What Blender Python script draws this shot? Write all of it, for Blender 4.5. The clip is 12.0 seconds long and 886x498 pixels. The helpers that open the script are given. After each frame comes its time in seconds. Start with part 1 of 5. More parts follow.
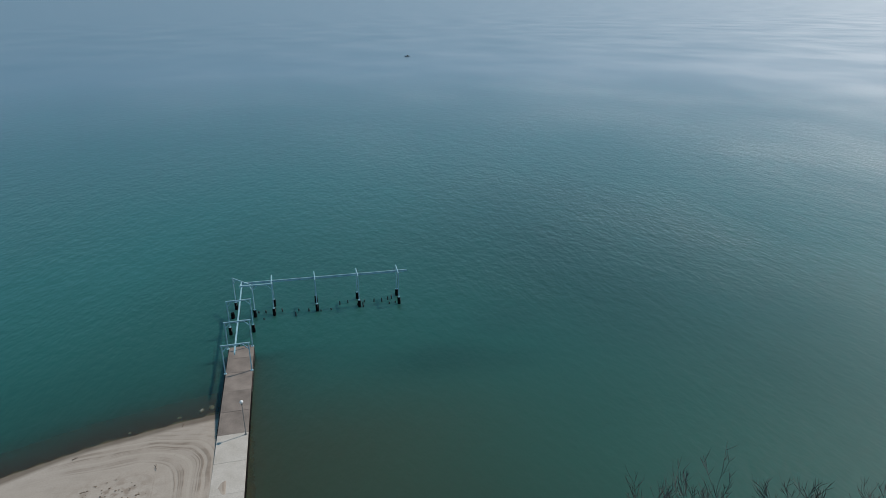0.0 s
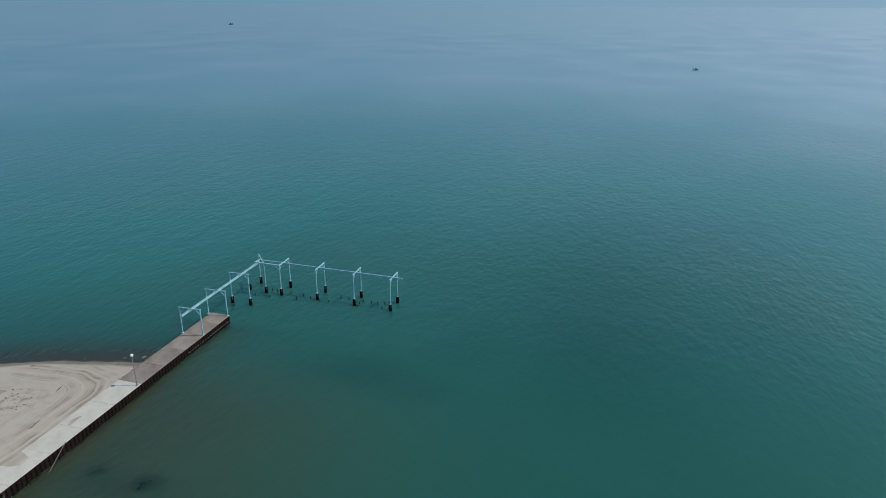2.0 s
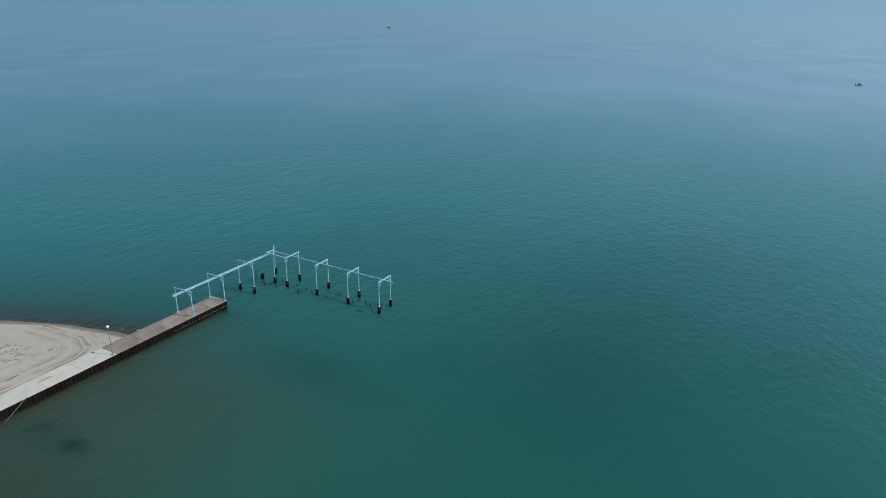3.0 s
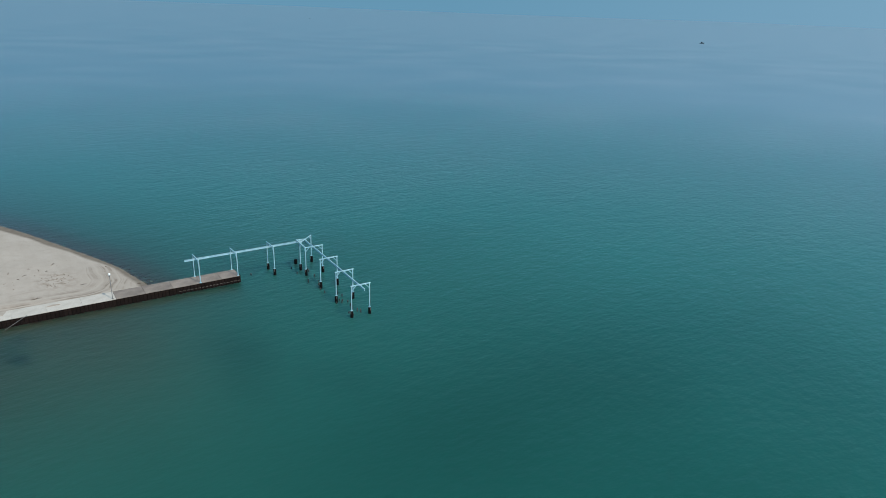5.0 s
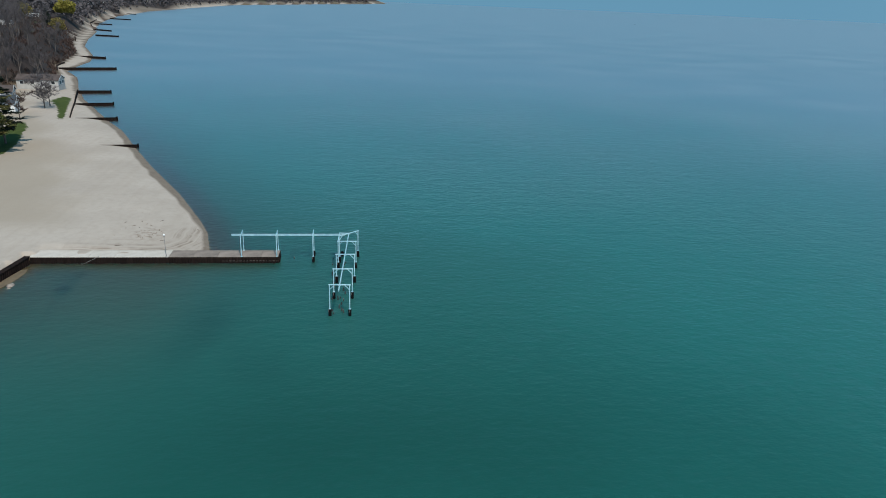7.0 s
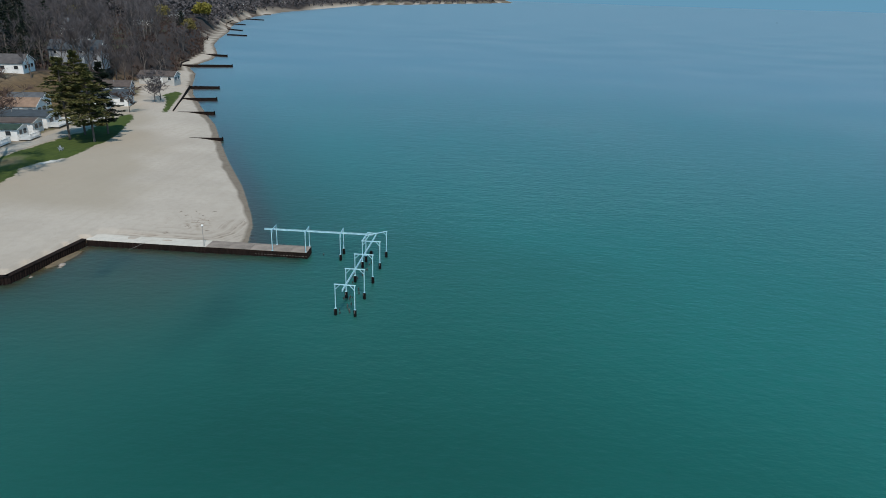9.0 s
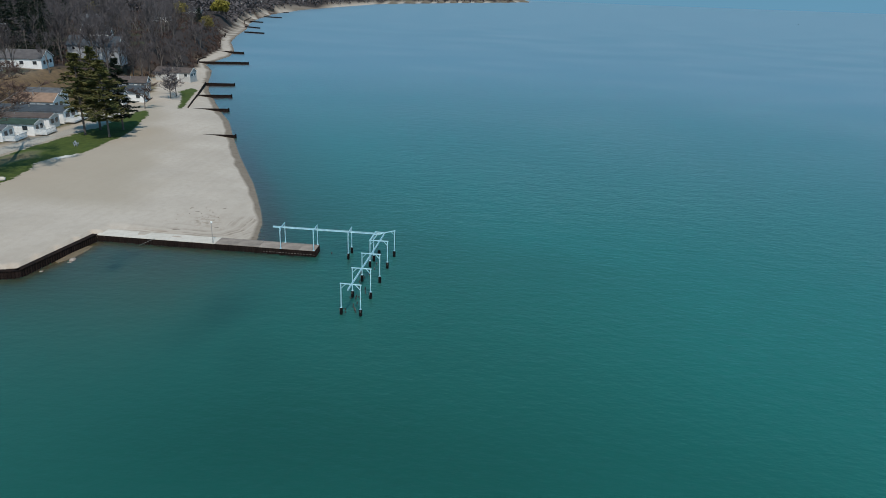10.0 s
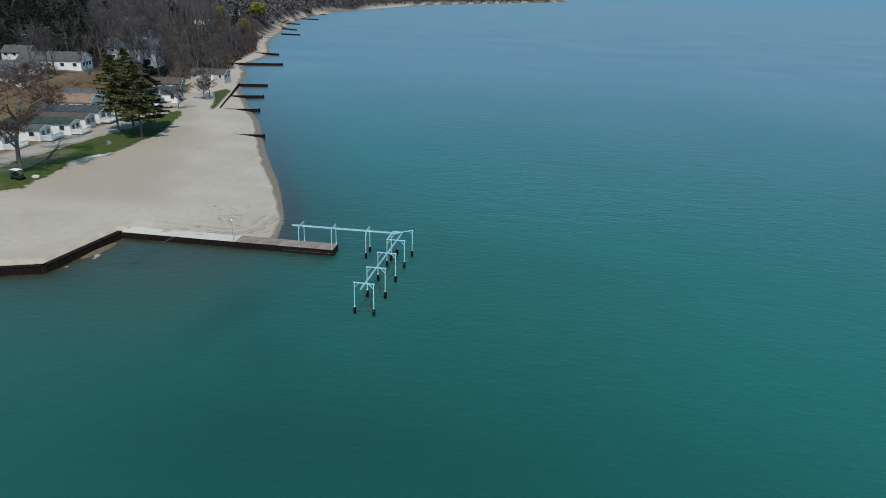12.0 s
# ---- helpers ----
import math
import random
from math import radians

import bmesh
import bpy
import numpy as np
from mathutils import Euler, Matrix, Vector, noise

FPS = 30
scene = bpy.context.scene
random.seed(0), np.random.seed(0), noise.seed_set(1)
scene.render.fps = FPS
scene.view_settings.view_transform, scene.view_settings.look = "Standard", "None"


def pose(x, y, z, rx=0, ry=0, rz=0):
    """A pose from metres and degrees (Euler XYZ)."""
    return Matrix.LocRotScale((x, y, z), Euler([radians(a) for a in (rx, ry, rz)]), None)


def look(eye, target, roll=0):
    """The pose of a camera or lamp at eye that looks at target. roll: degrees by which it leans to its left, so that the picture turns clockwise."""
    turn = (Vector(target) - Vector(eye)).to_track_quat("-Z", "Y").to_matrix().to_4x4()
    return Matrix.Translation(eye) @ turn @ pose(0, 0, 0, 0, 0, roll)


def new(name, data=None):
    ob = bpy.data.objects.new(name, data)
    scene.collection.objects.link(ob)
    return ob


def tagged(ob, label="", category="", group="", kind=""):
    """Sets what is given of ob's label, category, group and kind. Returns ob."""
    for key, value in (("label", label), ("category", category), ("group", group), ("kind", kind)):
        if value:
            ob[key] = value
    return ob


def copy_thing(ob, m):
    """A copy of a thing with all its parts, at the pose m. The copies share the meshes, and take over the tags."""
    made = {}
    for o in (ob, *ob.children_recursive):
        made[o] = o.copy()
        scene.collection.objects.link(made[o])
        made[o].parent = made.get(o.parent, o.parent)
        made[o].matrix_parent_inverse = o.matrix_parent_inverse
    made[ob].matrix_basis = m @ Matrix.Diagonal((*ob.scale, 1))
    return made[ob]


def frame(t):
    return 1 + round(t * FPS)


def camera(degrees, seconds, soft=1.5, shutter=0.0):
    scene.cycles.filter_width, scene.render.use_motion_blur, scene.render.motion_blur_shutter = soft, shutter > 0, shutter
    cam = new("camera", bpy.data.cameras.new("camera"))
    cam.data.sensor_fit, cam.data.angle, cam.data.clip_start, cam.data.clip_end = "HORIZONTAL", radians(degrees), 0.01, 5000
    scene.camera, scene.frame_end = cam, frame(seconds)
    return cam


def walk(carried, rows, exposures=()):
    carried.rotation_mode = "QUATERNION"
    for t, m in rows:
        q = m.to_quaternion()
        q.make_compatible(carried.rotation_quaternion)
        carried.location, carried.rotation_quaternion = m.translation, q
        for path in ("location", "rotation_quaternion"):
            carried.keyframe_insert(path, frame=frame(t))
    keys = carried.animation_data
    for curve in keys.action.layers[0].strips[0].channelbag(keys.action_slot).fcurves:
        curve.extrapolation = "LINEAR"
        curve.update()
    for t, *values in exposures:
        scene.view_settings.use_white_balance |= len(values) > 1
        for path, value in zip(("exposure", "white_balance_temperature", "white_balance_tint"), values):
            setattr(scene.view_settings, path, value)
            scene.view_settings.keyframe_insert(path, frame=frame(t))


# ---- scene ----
cam = camera(69.0, 12.0, soft=0.9)
PATH = [
    (0, (4.867, -55.973, 33.791), (5.358, -54.175, 33.065), -0.4),
    (1, (22.131, -56.693, 33.483), (22.163, -54.824, 32.771), 0.1),
    (2, (39.318, -53.103, 33.578), (38.898, -51.279, 32.871), 0.4),
    (3, (54.982, -45.826, 33.502), (54.15, -44.146, 32.805), 0.8),
    (3.2, (57.759, -43.816, 33.506), (56.851, -42.175, 32.811), 0.9),
    (4.8, (76.575, -23.328, 33.713), (75.13, -22.13, 33.023), 2.1),
    (5, (78.457, -20.456, 33.741), (76.958, -19.325, 33.053), 2.2),
    (5.5, (82.173, -12.582, 33.894), (80.554, -11.633, 33.202), 2.4),
    (6, (84.901, -4.262, 34.141), (83.185, -3.511, 33.441), 2.6),
    (6.5, (86.658, 4.487, 34.38), (84.865, 5.024, 33.677), 2.7),
    (7, (86.913, 13.564, 34.575), (85.069, 13.876, 33.866), 2.7),
    (7.5, (86.169, 22.016, 34.868), (84.304, 22.107, 34.152), 2.9),
    (7.7, (85.919, 23.686, 34.89), (84.054, 23.731, 34.171), 2.5),
    (9.3, (85.239, 26.049, 35.062), (83.376, 26.0, 34.336), 2.3),
    (9.5, (85.122, 26.221, 35.08), (83.26, 26.163, 34.353), 2.4),
    (12, (83.946, 29.043, 34.753), (82.094, 28.853, 34.022), 1.9),
]
walk(cam, [(t, look(eye, target, roll)) for t, eye, target, roll in PATH],
     exposures=[(0, -0.44, 6750, 14), (1.5, -0.26, 6600, 12), (3.0, -0.07, 6500, 10), (5.0, 0.03, 6500, 10), (7.0, 0.03, 6500, 10), (12.0, 0.0, 6500, 10)])

# ---- world and sun ----
SUN_DIR = Vector((0.96, 0.29, 1.43)).normalized()
world = bpy.data.worlds.new("sky")
scene.world = world
world.use_nodes = True
wn = world.node_tree.nodes
sky = wn.new("ShaderNodeTexSky")
sky.sky_type = 'NISHITA'
sky.sun_disc = False
sky.sun_elevation = math.asin(SUN_DIR.z)
sky.sun_rotation = math.atan2(SUN_DIR.x, SUN_DIR.y)
sky.air_density, sky.dust_density, sky.ozone_density = 1.0, 0.4, 3.0
wn["Background"].inputs["Strength"].default_value = 0.152
wl = world.node_tree.links
w_tc, w_lift, w_sat = wn.new("ShaderNodeTexCoord"), wn.new("ShaderNodeVectorMath"), wn.new("ShaderNodeHueSaturation")
w_lift.inputs[1].default_value = (0, 0, 0.17)
w_sat.inputs["Saturation"].default_value, w_sat.inputs["Hue"].default_value = 1.24, 0.468
wl.new(w_tc.outputs["Generated"], w_lift.inputs[0])
wl.new(w_lift.outputs["Vector"], sky.inputs["Vector"])
wl.new(sky.outputs[0], w_sat.inputs["Color"])
# pale blue haze low over the lake, lighter on the sun's side
w_xyz, w_low, w_side = wn.new("ShaderNodeSeparateXYZ"), wn.new("ShaderNodeMapRange"), wn.new("ShaderNodeMapRange")
w_haze, w_mix = wn.new("ShaderNodeMix"), wn.new("ShaderNodeMix")
w_haze.data_type = w_mix.data_type = 'RGBA'
w_low.interpolation_type = 'SMOOTHSTEP'
for node, values in ((w_low, (0.02, 0.56, 1.0, 0.0)), (w_side, (-0.8, 0.55, 0.0, 1.0))):
    for key, value in zip(("From Min", "From Max", "To Min", "To Max"), values):
        node.inputs[key].default_value = value
w_haze.inputs["A"].default_value, w_haze.inputs["B"].default_value = (0.84, 1.97, 2.90, 1), (1.9, 3.06, 4.04, 1)
wl.new(w_tc.outputs["Generated"], w_xyz.inputs[0])
wl.new(w_xyz.outputs["Z"], w_low.inputs["Value"])
wl.new(w_xyz.outputs["X"], w_side.inputs["Value"])
wl.new(w_side.outputs["Result"], w_haze.inputs["Factor"])
wl.new(w_low.outputs["Result"], w_mix.inputs["Factor"])
wl.new(w_sat.outputs["Color"], w_mix.inputs["A"])
wl.new(w_haze.outputs["Result"], w_mix.inputs["B"])
wl.new(w_mix.outputs["Result"], wn["Background"].inputs["Color"])
sun = new("sun", bpy.data.lights.new("sun", 'SUN'))
sun.data.energy, sun.data.angle, sun.data.color = 3.45, radians(0.6), (1.0, 0.945, 0.85)
sun.matrix_world = look(SUN_DIR * 100, (0, 0, 0))


# ---- materials ----
def mat(name, colour, rough=0.8, metal=0.0, var=0.25, scale=2.0, fine=20.0, bump=0.3, dist=0.02, second=None, coords="Object", spec=0.3, per_object=0.0):
    """A surface with stains at one scale and grain at another."""
    m = bpy.data.materials.new(name)
    m.use_nodes = True
    nt = m.node_tree
    n, l = nt.nodes, nt.links
    b = n["Principled BSDF"]
    b.inputs["Roughness"].default_value, b.inputs["Metallic"].default_value = rough, metal
    b.inputs["Specular IOR Level"].default_value = spec
    tc = n.new("ShaderNodeTexCoord")
    big, small = n.new("ShaderNodeTexNoise"), n.new("ShaderNodeTexNoise")
    big.inputs["Scale"].default_value, big.inputs["Detail"].default_value = scale, 5
    small.inputs["Scale"].default_value, small.inputs["Detail"].default_value = fine, 4
    for t in (big, small):
        l.new(tc.outputs[coords], t.inputs["Vector"])
    ramp = n.new("ShaderNodeMapRange")
    ramp.inputs["From Min"].default_value, ramp.inputs["From Max"].default_value = 0.35, 0.65
    l.new(big.outputs["Fac"], ramp.inputs["Value"])
    mix = n.new("ShaderNodeMix")
    mix.data_type = 'RGBA'
    other = second or tuple(c * (1 - var) for c in colour)
    mix.inputs["A"].default_value, mix.inputs["B"].default_value = (*colour, 1), (*other, 1)
    l.new(ramp.outputs["Result"], mix.inputs["Factor"])
    hsv = n.new("ShaderNodeHueSaturation")
    l.new(mix.outputs["Result"], hsv.inputs["Color"])
    grain = n.new("ShaderNodeMapRange")
    grain.inputs["From Min"].default_value, grain.inputs["From Max"].default_value = 0.3, 0.7
    grain.inputs["To Min"].default_value, grain.inputs["To Max"].default_value = 1 - var * 0.6, 1 + var * 0.6
    l.new(small.outputs["Fac"], grain.inputs["Value"])
    if per_object:
        info, rnd, mul = n.new("ShaderNodeObjectInfo"), n.new("ShaderNodeMapRange"), n.new("ShaderNodeMath")
        rnd.inputs["To Min"].default_value, rnd.inputs["To Max"].default_value = 1 - per_object, 1 + per_object
        mul.operation = 'MULTIPLY'
        l.new(info.outputs["Random"], rnd.inputs["Value"])
        l.new(rnd.outputs["Result"], mul.inputs[0])
        l.new(grain.outputs["Result"], mul.inputs[1])
        l.new(mul.outputs["Value"], hsv.inputs["Value"])
    else:
        l.new(grain.outputs["Result"], hsv.inputs["Value"])
    l.new(hsv.outputs["Color"], b.inputs["Base Color"])
    if bump:
        bp = n.new("ShaderNodeBump")
        bp.inputs["Strength"].default_value, bp.inputs["Distance"].default_value = bump, dist
        l.new(small.outputs["Fac"], bp.inputs["Height"])
        l.new(bp.outputs["Normal"], b.inputs["Normal"])
    return m


M_PAINT = mat("pale_blue_paint", (0.42, 0.62, 0.67), 0.45, 0.0, 0.25, 1.5, 14, 0.15, 0.004, second=(0.25, 0.43, 0.51))
M_PILE = mat("black_timber", (0.007, 0.006, 0.006), 0.9, 0, 0.4, 3, 25, 0.5, 0.02, spec=0.08)
M_STUB = mat("weathered_timber", (0.030, 0.030, 0.030), 0.9, 0, 0.4, 4, 25, 0.5, 0.02, second=(0.085, 0.082, 0.076))
M_CONC = mat("worn_concrete", (0.29, 0.24, 0.205), 0.9, 0, 0.22, 0.5, 9, 0.25, 0.01, second=(0.165, 0.135, 0.115), per_object=0.08)
M_CONC2 = mat("sandy_concrete", (0.54, 0.495, 0.44), 0.92, 0, 0.18, 0.8, 9, 0.25, 0.01, second=(0.45, 0.405, 0.35), per_object=0.04)
M_STEEL = mat("rusted_sheet_steel", (0.022, 0.013, 0.010), 0.9, 0.0, 0.5, 2.5, 16, 0.6, 0.03, second=(0.008, 0.006, 0.006), spec=0.1, per_object=0.25)
M_LEDGE = mat("scaled_steel_ledge", (0.17, 0.145, 0.13), 0.85, 0.0, 0.3, 3, 20, 0.4, 0.01, second=(0.10, 0.085, 0.075))
M_WHITE = mat("white_siding", (0.74, 0.74, 0.73), 0.6, 0, 0.1, 0.8, 12, 0.1, 0.005)
M_PALESIDE = mat("weathered_siding", (0.46, 0.45, 0.43), 0.7, 0, 0.15, 0.8, 12, 0.1, 0.005)
M_GREYSIDE = mat("grey_siding", (0.27, 0.29, 0.32), 0.65, 0, 0.12, 0.8, 12, 0.1, 0.005)
M_ROOFS = [mat("grey_shingles", (0.10, 0.105, 0.115), 0.85, 0, 0.3, 0.8, 10, 0.4, 0.01),
           mat("green_shingles", (0.035, 0.06, 0.045), 0.85, 0, 0.3, 0.8, 10, 0.4, 0.01),
           mat("brown_shingles", (0.10, 0.078, 0.070), 0.85, 0, 0.3, 0.8, 10, 0.4, 0.01),
           mat("blue_grey_shingles", (0.055, 0.066, 0.078), 0.85, 0, 0.3, 0.8, 10, 0.4, 0.01),
           mat("tan_shingles", (0.26, 0.17, 0.12), 0.85, 0, 0.25, 0.8, 10, 0.4, 0.01),
           mat("taupe_shingles", (0.105, 0.095, 0.095), 0.85, 0, 0.3, 0.8, 10, 0.4, 0.01)]
M_GLASS = mat("window_glass", (0.025, 0.03, 0.035), 0.08, 0, 0.1, 1, 2, 0.0, spec=0.6)
M_BARK = mat("grey_bark", (0.13, 0.11, 0.10), 0.95, 0, 0.35, 1.0, 12, 0.5, 0.03, per_object=0.25)
M_PALEBARK = mat("pale_grey_bark", (0.21, 0.185, 0.165), 0.95, 0, 0.4, 1.0, 12, 0.3, 0.02, second=(0.07, 0.06, 0.055))
M_TWIG = mat("bare_twigs", (0.095, 0.084, 0.088), 0.95, 0, 0.3, 0.3, 3, 0.0, per_object=0.3)
M_BUD = mat("red_budding_twigs", (0.095, 0.060, 0.050), 0.95, 0, 0.3, 0.3, 3, 0.0, per_object=0.2)
M_NEEDLE = mat("pine_needles", (0.058, 0.072, 0.020), 0.8, 0, 0.45, 0.35, 3, 0.0, second=(0.14, 0.12, 0.038))
M_DARKNEEDLE = mat("dark_conifer_needles", (0.013, 0.026, 0.013), 0.85, 0, 0.4, 0.3, 3, 0.0, per_object=0.3)
M_YELLOW = mat("yellow_green_leaves", (0.23, 0.20, 0.035), 0.8, 0, 0.3, 0.4, 3, 0.0, per_object=0.15)
M_OLIVE = mat("olive_catkins", (0.20, 0.165, 0.055), 0.85, 0, 0.3, 0.4, 3, 0.0, per_object=0.15)
M_WEED = mat("waterweed", (0.012, 0.016, 0.008), 0.9, 0, 0.4, 2, 9, 0.0)
M_CLOD = mat("sand_clod", (0.27, 0.21, 0.155), 0.95, 0, 0.35, 4, 20, 0.4, 0.01)
M_ROCK = mat("lake_rock", (0.33, 0.28, 0.24), 0.9, 0, 0.35, 1.5, 9, 0.5, 0.03)
M_WOOD = mat("driftwood", (0.14, 0.10, 0.075), 0.9, 0, 0.35, 3, 20, 0.4, 0.01)
M_DARK = mat("dark_paint", (0.02, 0.022, 0.025), 0.5, 0, 0.2, 2, 12, 0.1, 0.004)
M_ROAD = mat("sandy_asphalt", (0.36, 0.325, 0.28), 0.92, 0, 0.2, 0.15, 3, 0.2, 0.01, second=(0.29, 0.26, 0.225))
M_GLOBE = mat("white_glass_globe", (0.82, 0.82, 0.80), 0.25, 0, 0.03, 2, 8, 0.0)
M_LAMPPOST = mat("grey_metal", (0.30, 0.29, 0.28), 0.5, 0.3, 0.2, 3, 12, 0.1, 0.004)
M_TRIM = mat("white_trim", (0.72, 0.72, 0.71), 0.55, 0, 0.08, 1, 10, 0.0)


# ---- building helpers ----
def mesh_of(name, bm, material):
    me = bpy.data.meshes.new(name)
    bm.to_mesh(me)
    bm.free()
    me.materials.append(material)
    return me


def part(name, bm, material, parent=None, label="", kind=""):
    """One bmesh (or mesh) as one object, under its thing."""
    me = bm if isinstance(bm, bpy.types.Mesh) else mesh_of(name, bm, material)
    ob = new(name, me)
    ob.parent = parent
    return tagged(ob, label, kind=kind)


def thing(name, m, label, category, group="", kind=""):
    ob = new(name)
    ob.empty_display_size = 0.2
    ob.matrix_world = m
    return tagged(ob, label, category, group, kind)


def box(bm, x0, y0, z0, x1, y1, z1, bevel=0.0):
    r = bmesh.ops.create_cube(bm, size=1)
    for v in r["verts"]:
        v.co = Vector(((x0 + x1) / 2 + v.co.x * (x1 - x0), (y0 + y1) / 2 + v.co.y * (y1 - y0), (z0 + z1) / 2 + v.co.z * (z1 - z0)))
    if bevel:
        es = list({e for v in r["verts"] for e in v.link_edges})
        bmesh.ops.bevel(bm, geom=es, offset=bevel, segments=1, affect='EDGES')
    return bm


def beam(bm, a, b, w, h, up=(0, 0, 1)):
    """A bar of section w x h from a to b."""
    a, b = Vector(a), Vector(b)
    d = (b - a)
    n = d.normalized()
    side = n.cross(Vector(up))
    if side.length < 1e-4:
        side = Vector((1, 0, 0))
    side.normalize()
    top = side.cross(n)
    vs = []
    for p in (a, b):
        for sx, sz in ((-1, -1), (1, -1), (1, 1), (-1, 1)):
            vs.append(bm.verts.new(p + side * sx * w / 2 + top * sz * h / 2))
    for f in ((0, 1, 2, 3), (7, 6, 5, 4), (0, 4, 5, 1), (1, 5, 6, 2), (2, 6, 7, 3), (3, 7, 4, 0)):
        bm.faces.new([vs[i] for i in f])
    return bm


def tube(bm, pts, radii, sides=6, cap=True):
    """A tapered tube through points."""
    rings = []
    for i, p in enumerate(pts):
        p = Vector(p)
        d = (Vector(pts[min(i + 1, len(pts) - 1)]) - Vector(pts[max(i - 1, 0)]))
        d = d.normalized() if d.length > 1e-6 else Vector((0, 0, 1))
        s = d.cross(Vector((0.13, 0.97, 0.2)))
        s.normalize()
        u = s.cross(d)
        rings.append([bm.verts.new(p + (s * math.cos(a) + u * math.sin(a)) * radii[i]) for a in (2 * math.pi * k / sides for k in range(sides))])
    for r0, r1 in zip(rings, rings[1:]):
        for k in range(sides):
            bm.faces.new((r0[k], r0[(k + 1) % sides], r1[(k + 1) % sides], r1[k]))
    if cap and sides > 2:
        bm.faces.new(rings[-1])
        bm.faces.new(list(reversed(rings[0])))
    return bm


def lerp_table(x, xs, ys):
    return np.interp(x, xs, ys)


def smooth(a, b, x):
    t = np.clip((x - a) / (b - a), 0, 1)
    return t * t * (3 - 2 * t)


# ---- plan of the shore ----
SHORE = [(-0.5, -4.6), (-4.6, -5.2), (-11.5, -6.7), (-17, -8.7), (-24, -11.6), (-33, -15.4), (-43, -20.3), (-54.4, -25.8), (-71.4, -33.4),
         (-92.7, -42.6), (-105, -49.5), (-120, -57), (-146, -70), (-170, -80), (-205, -92.5), (-226, -104), (-246, -107), (-272, -109.5),
         (-306, -119.5), (-367, -144.5), (-421, -161), (-517, -186), (-661, -233), (-916, -286), (-1223, -320), (-1888, -330), (-2338, -310),
         (-3300, -60), (-4400, 330)]
WALL = [(0.28, -27.3), (13.95, -29.45), (16.0, -35.2), (30, -41), (62, -54), (110, -90), (200, -300), (700, -2600)]
WALL_IN = [(-0.6, -28.0), (13.5, -30.2), (15.4, -35.8), (29.8, -41.7), (61.5, -54.8), (109, -91), (199, -301), (699, -2600)]
FOOT = [(60, -300), (0, -150), (-40, -117), (-66, -105), (-80, -97.5), (-90, -92.5), (-105, -92), (-125, -93), (-145, -95), (-157, -101.5), (-174, -100.5), (-190, -97), (-210, -101), (-235, -112),
        (-262, -116.5), (-300, -125), (-370, -152), (-430, -170), (-520, -195), (-670, -242), (-920, -294), (-1230, -328), (-1900, -338), (-2340, -328), (-3300, -80), (-4400, 310)]
AXIS = 0.0345           # lean of the pier's axis in plan
PIER_END, PIER_ROOT = 4.98, -27.3
DECK = 0.90
WATER = -0.08


def polyline_dist(px, py, pts):
    best = np.full(px.shape, 1e9)
    for (ax, ay), (bx, by) in zip(pts, pts[1:]):
        dx, dy = bx - ax, by - ay
        t = np.clip(((px - ax) * dx + (py - ay) * dy) / (dx * dx + dy * dy), 0, 1)
        best = np.minimum(best, np.hypot(px - ax - t * dx, py - ay - t * dy))
    return best


def inside(px, py, poly):
    r = np.zeros(px.shape, bool)
    for (ax, ay), (bx, by) in zip(poly, poly[1:] + poly[:1]):
        c = ((ay > py) != (by > py))
        xx = (bx - ax) * (py - ay) / ((by - ay) if by != ay else 1e-9) + ax
        r ^= c & (px < xx)
    return r


LAND = [(-0.4, -4.4)] + SHORE[1:] + [(-6000, 300), (-6000, -4500), (700, -4500)] + list(reversed(WALL_IN))
HILL = FOOT + [(-6000, 300), (-6000, -4500), (60, -4500)]
LAWN = [(-6, -66), (-9, -57), (-14, -54.0), (-21.7, -54.2), (-27, -55.2), (-32, -57.4), (-38, -57.4), (-43, -54.6), (-48.5, -54.4), (-60, -55.6), (-68.6, -57.0),
        (-84, -61.8), (-94.5, -65.5), (-98, -67.8), (-93.3, -70.6), (-78, -67.6), (-64, -67.2), (-52, -67.6), (-41, -68.3), (-31, -68.0), (-20, -68)]
LAWN2 = [(-97, -58.6), (-104, -60.2), (-117, -64.0), (-130, -68.0), (-146, -73.0), (-147, -77.5), (-134, -76.5), (-124, -71.0), (-113, -66.5), (-103, -63.2)]
YARD = [(-30, -74.4), (-60, -73.6), (-85, -75), (-130, -83), (-150, -90), (-146, -97), (-90, -99), (-40, -118), (0, -150), (20, -110), (0, -80)]


def far_rise(px, py):
    """Stands in for the lake beyond the sheet, up to the true skyline."""
    return 33 * (np.clip(np.hypot(px, py) - 1200, 0, 4500) / 3800) ** 2


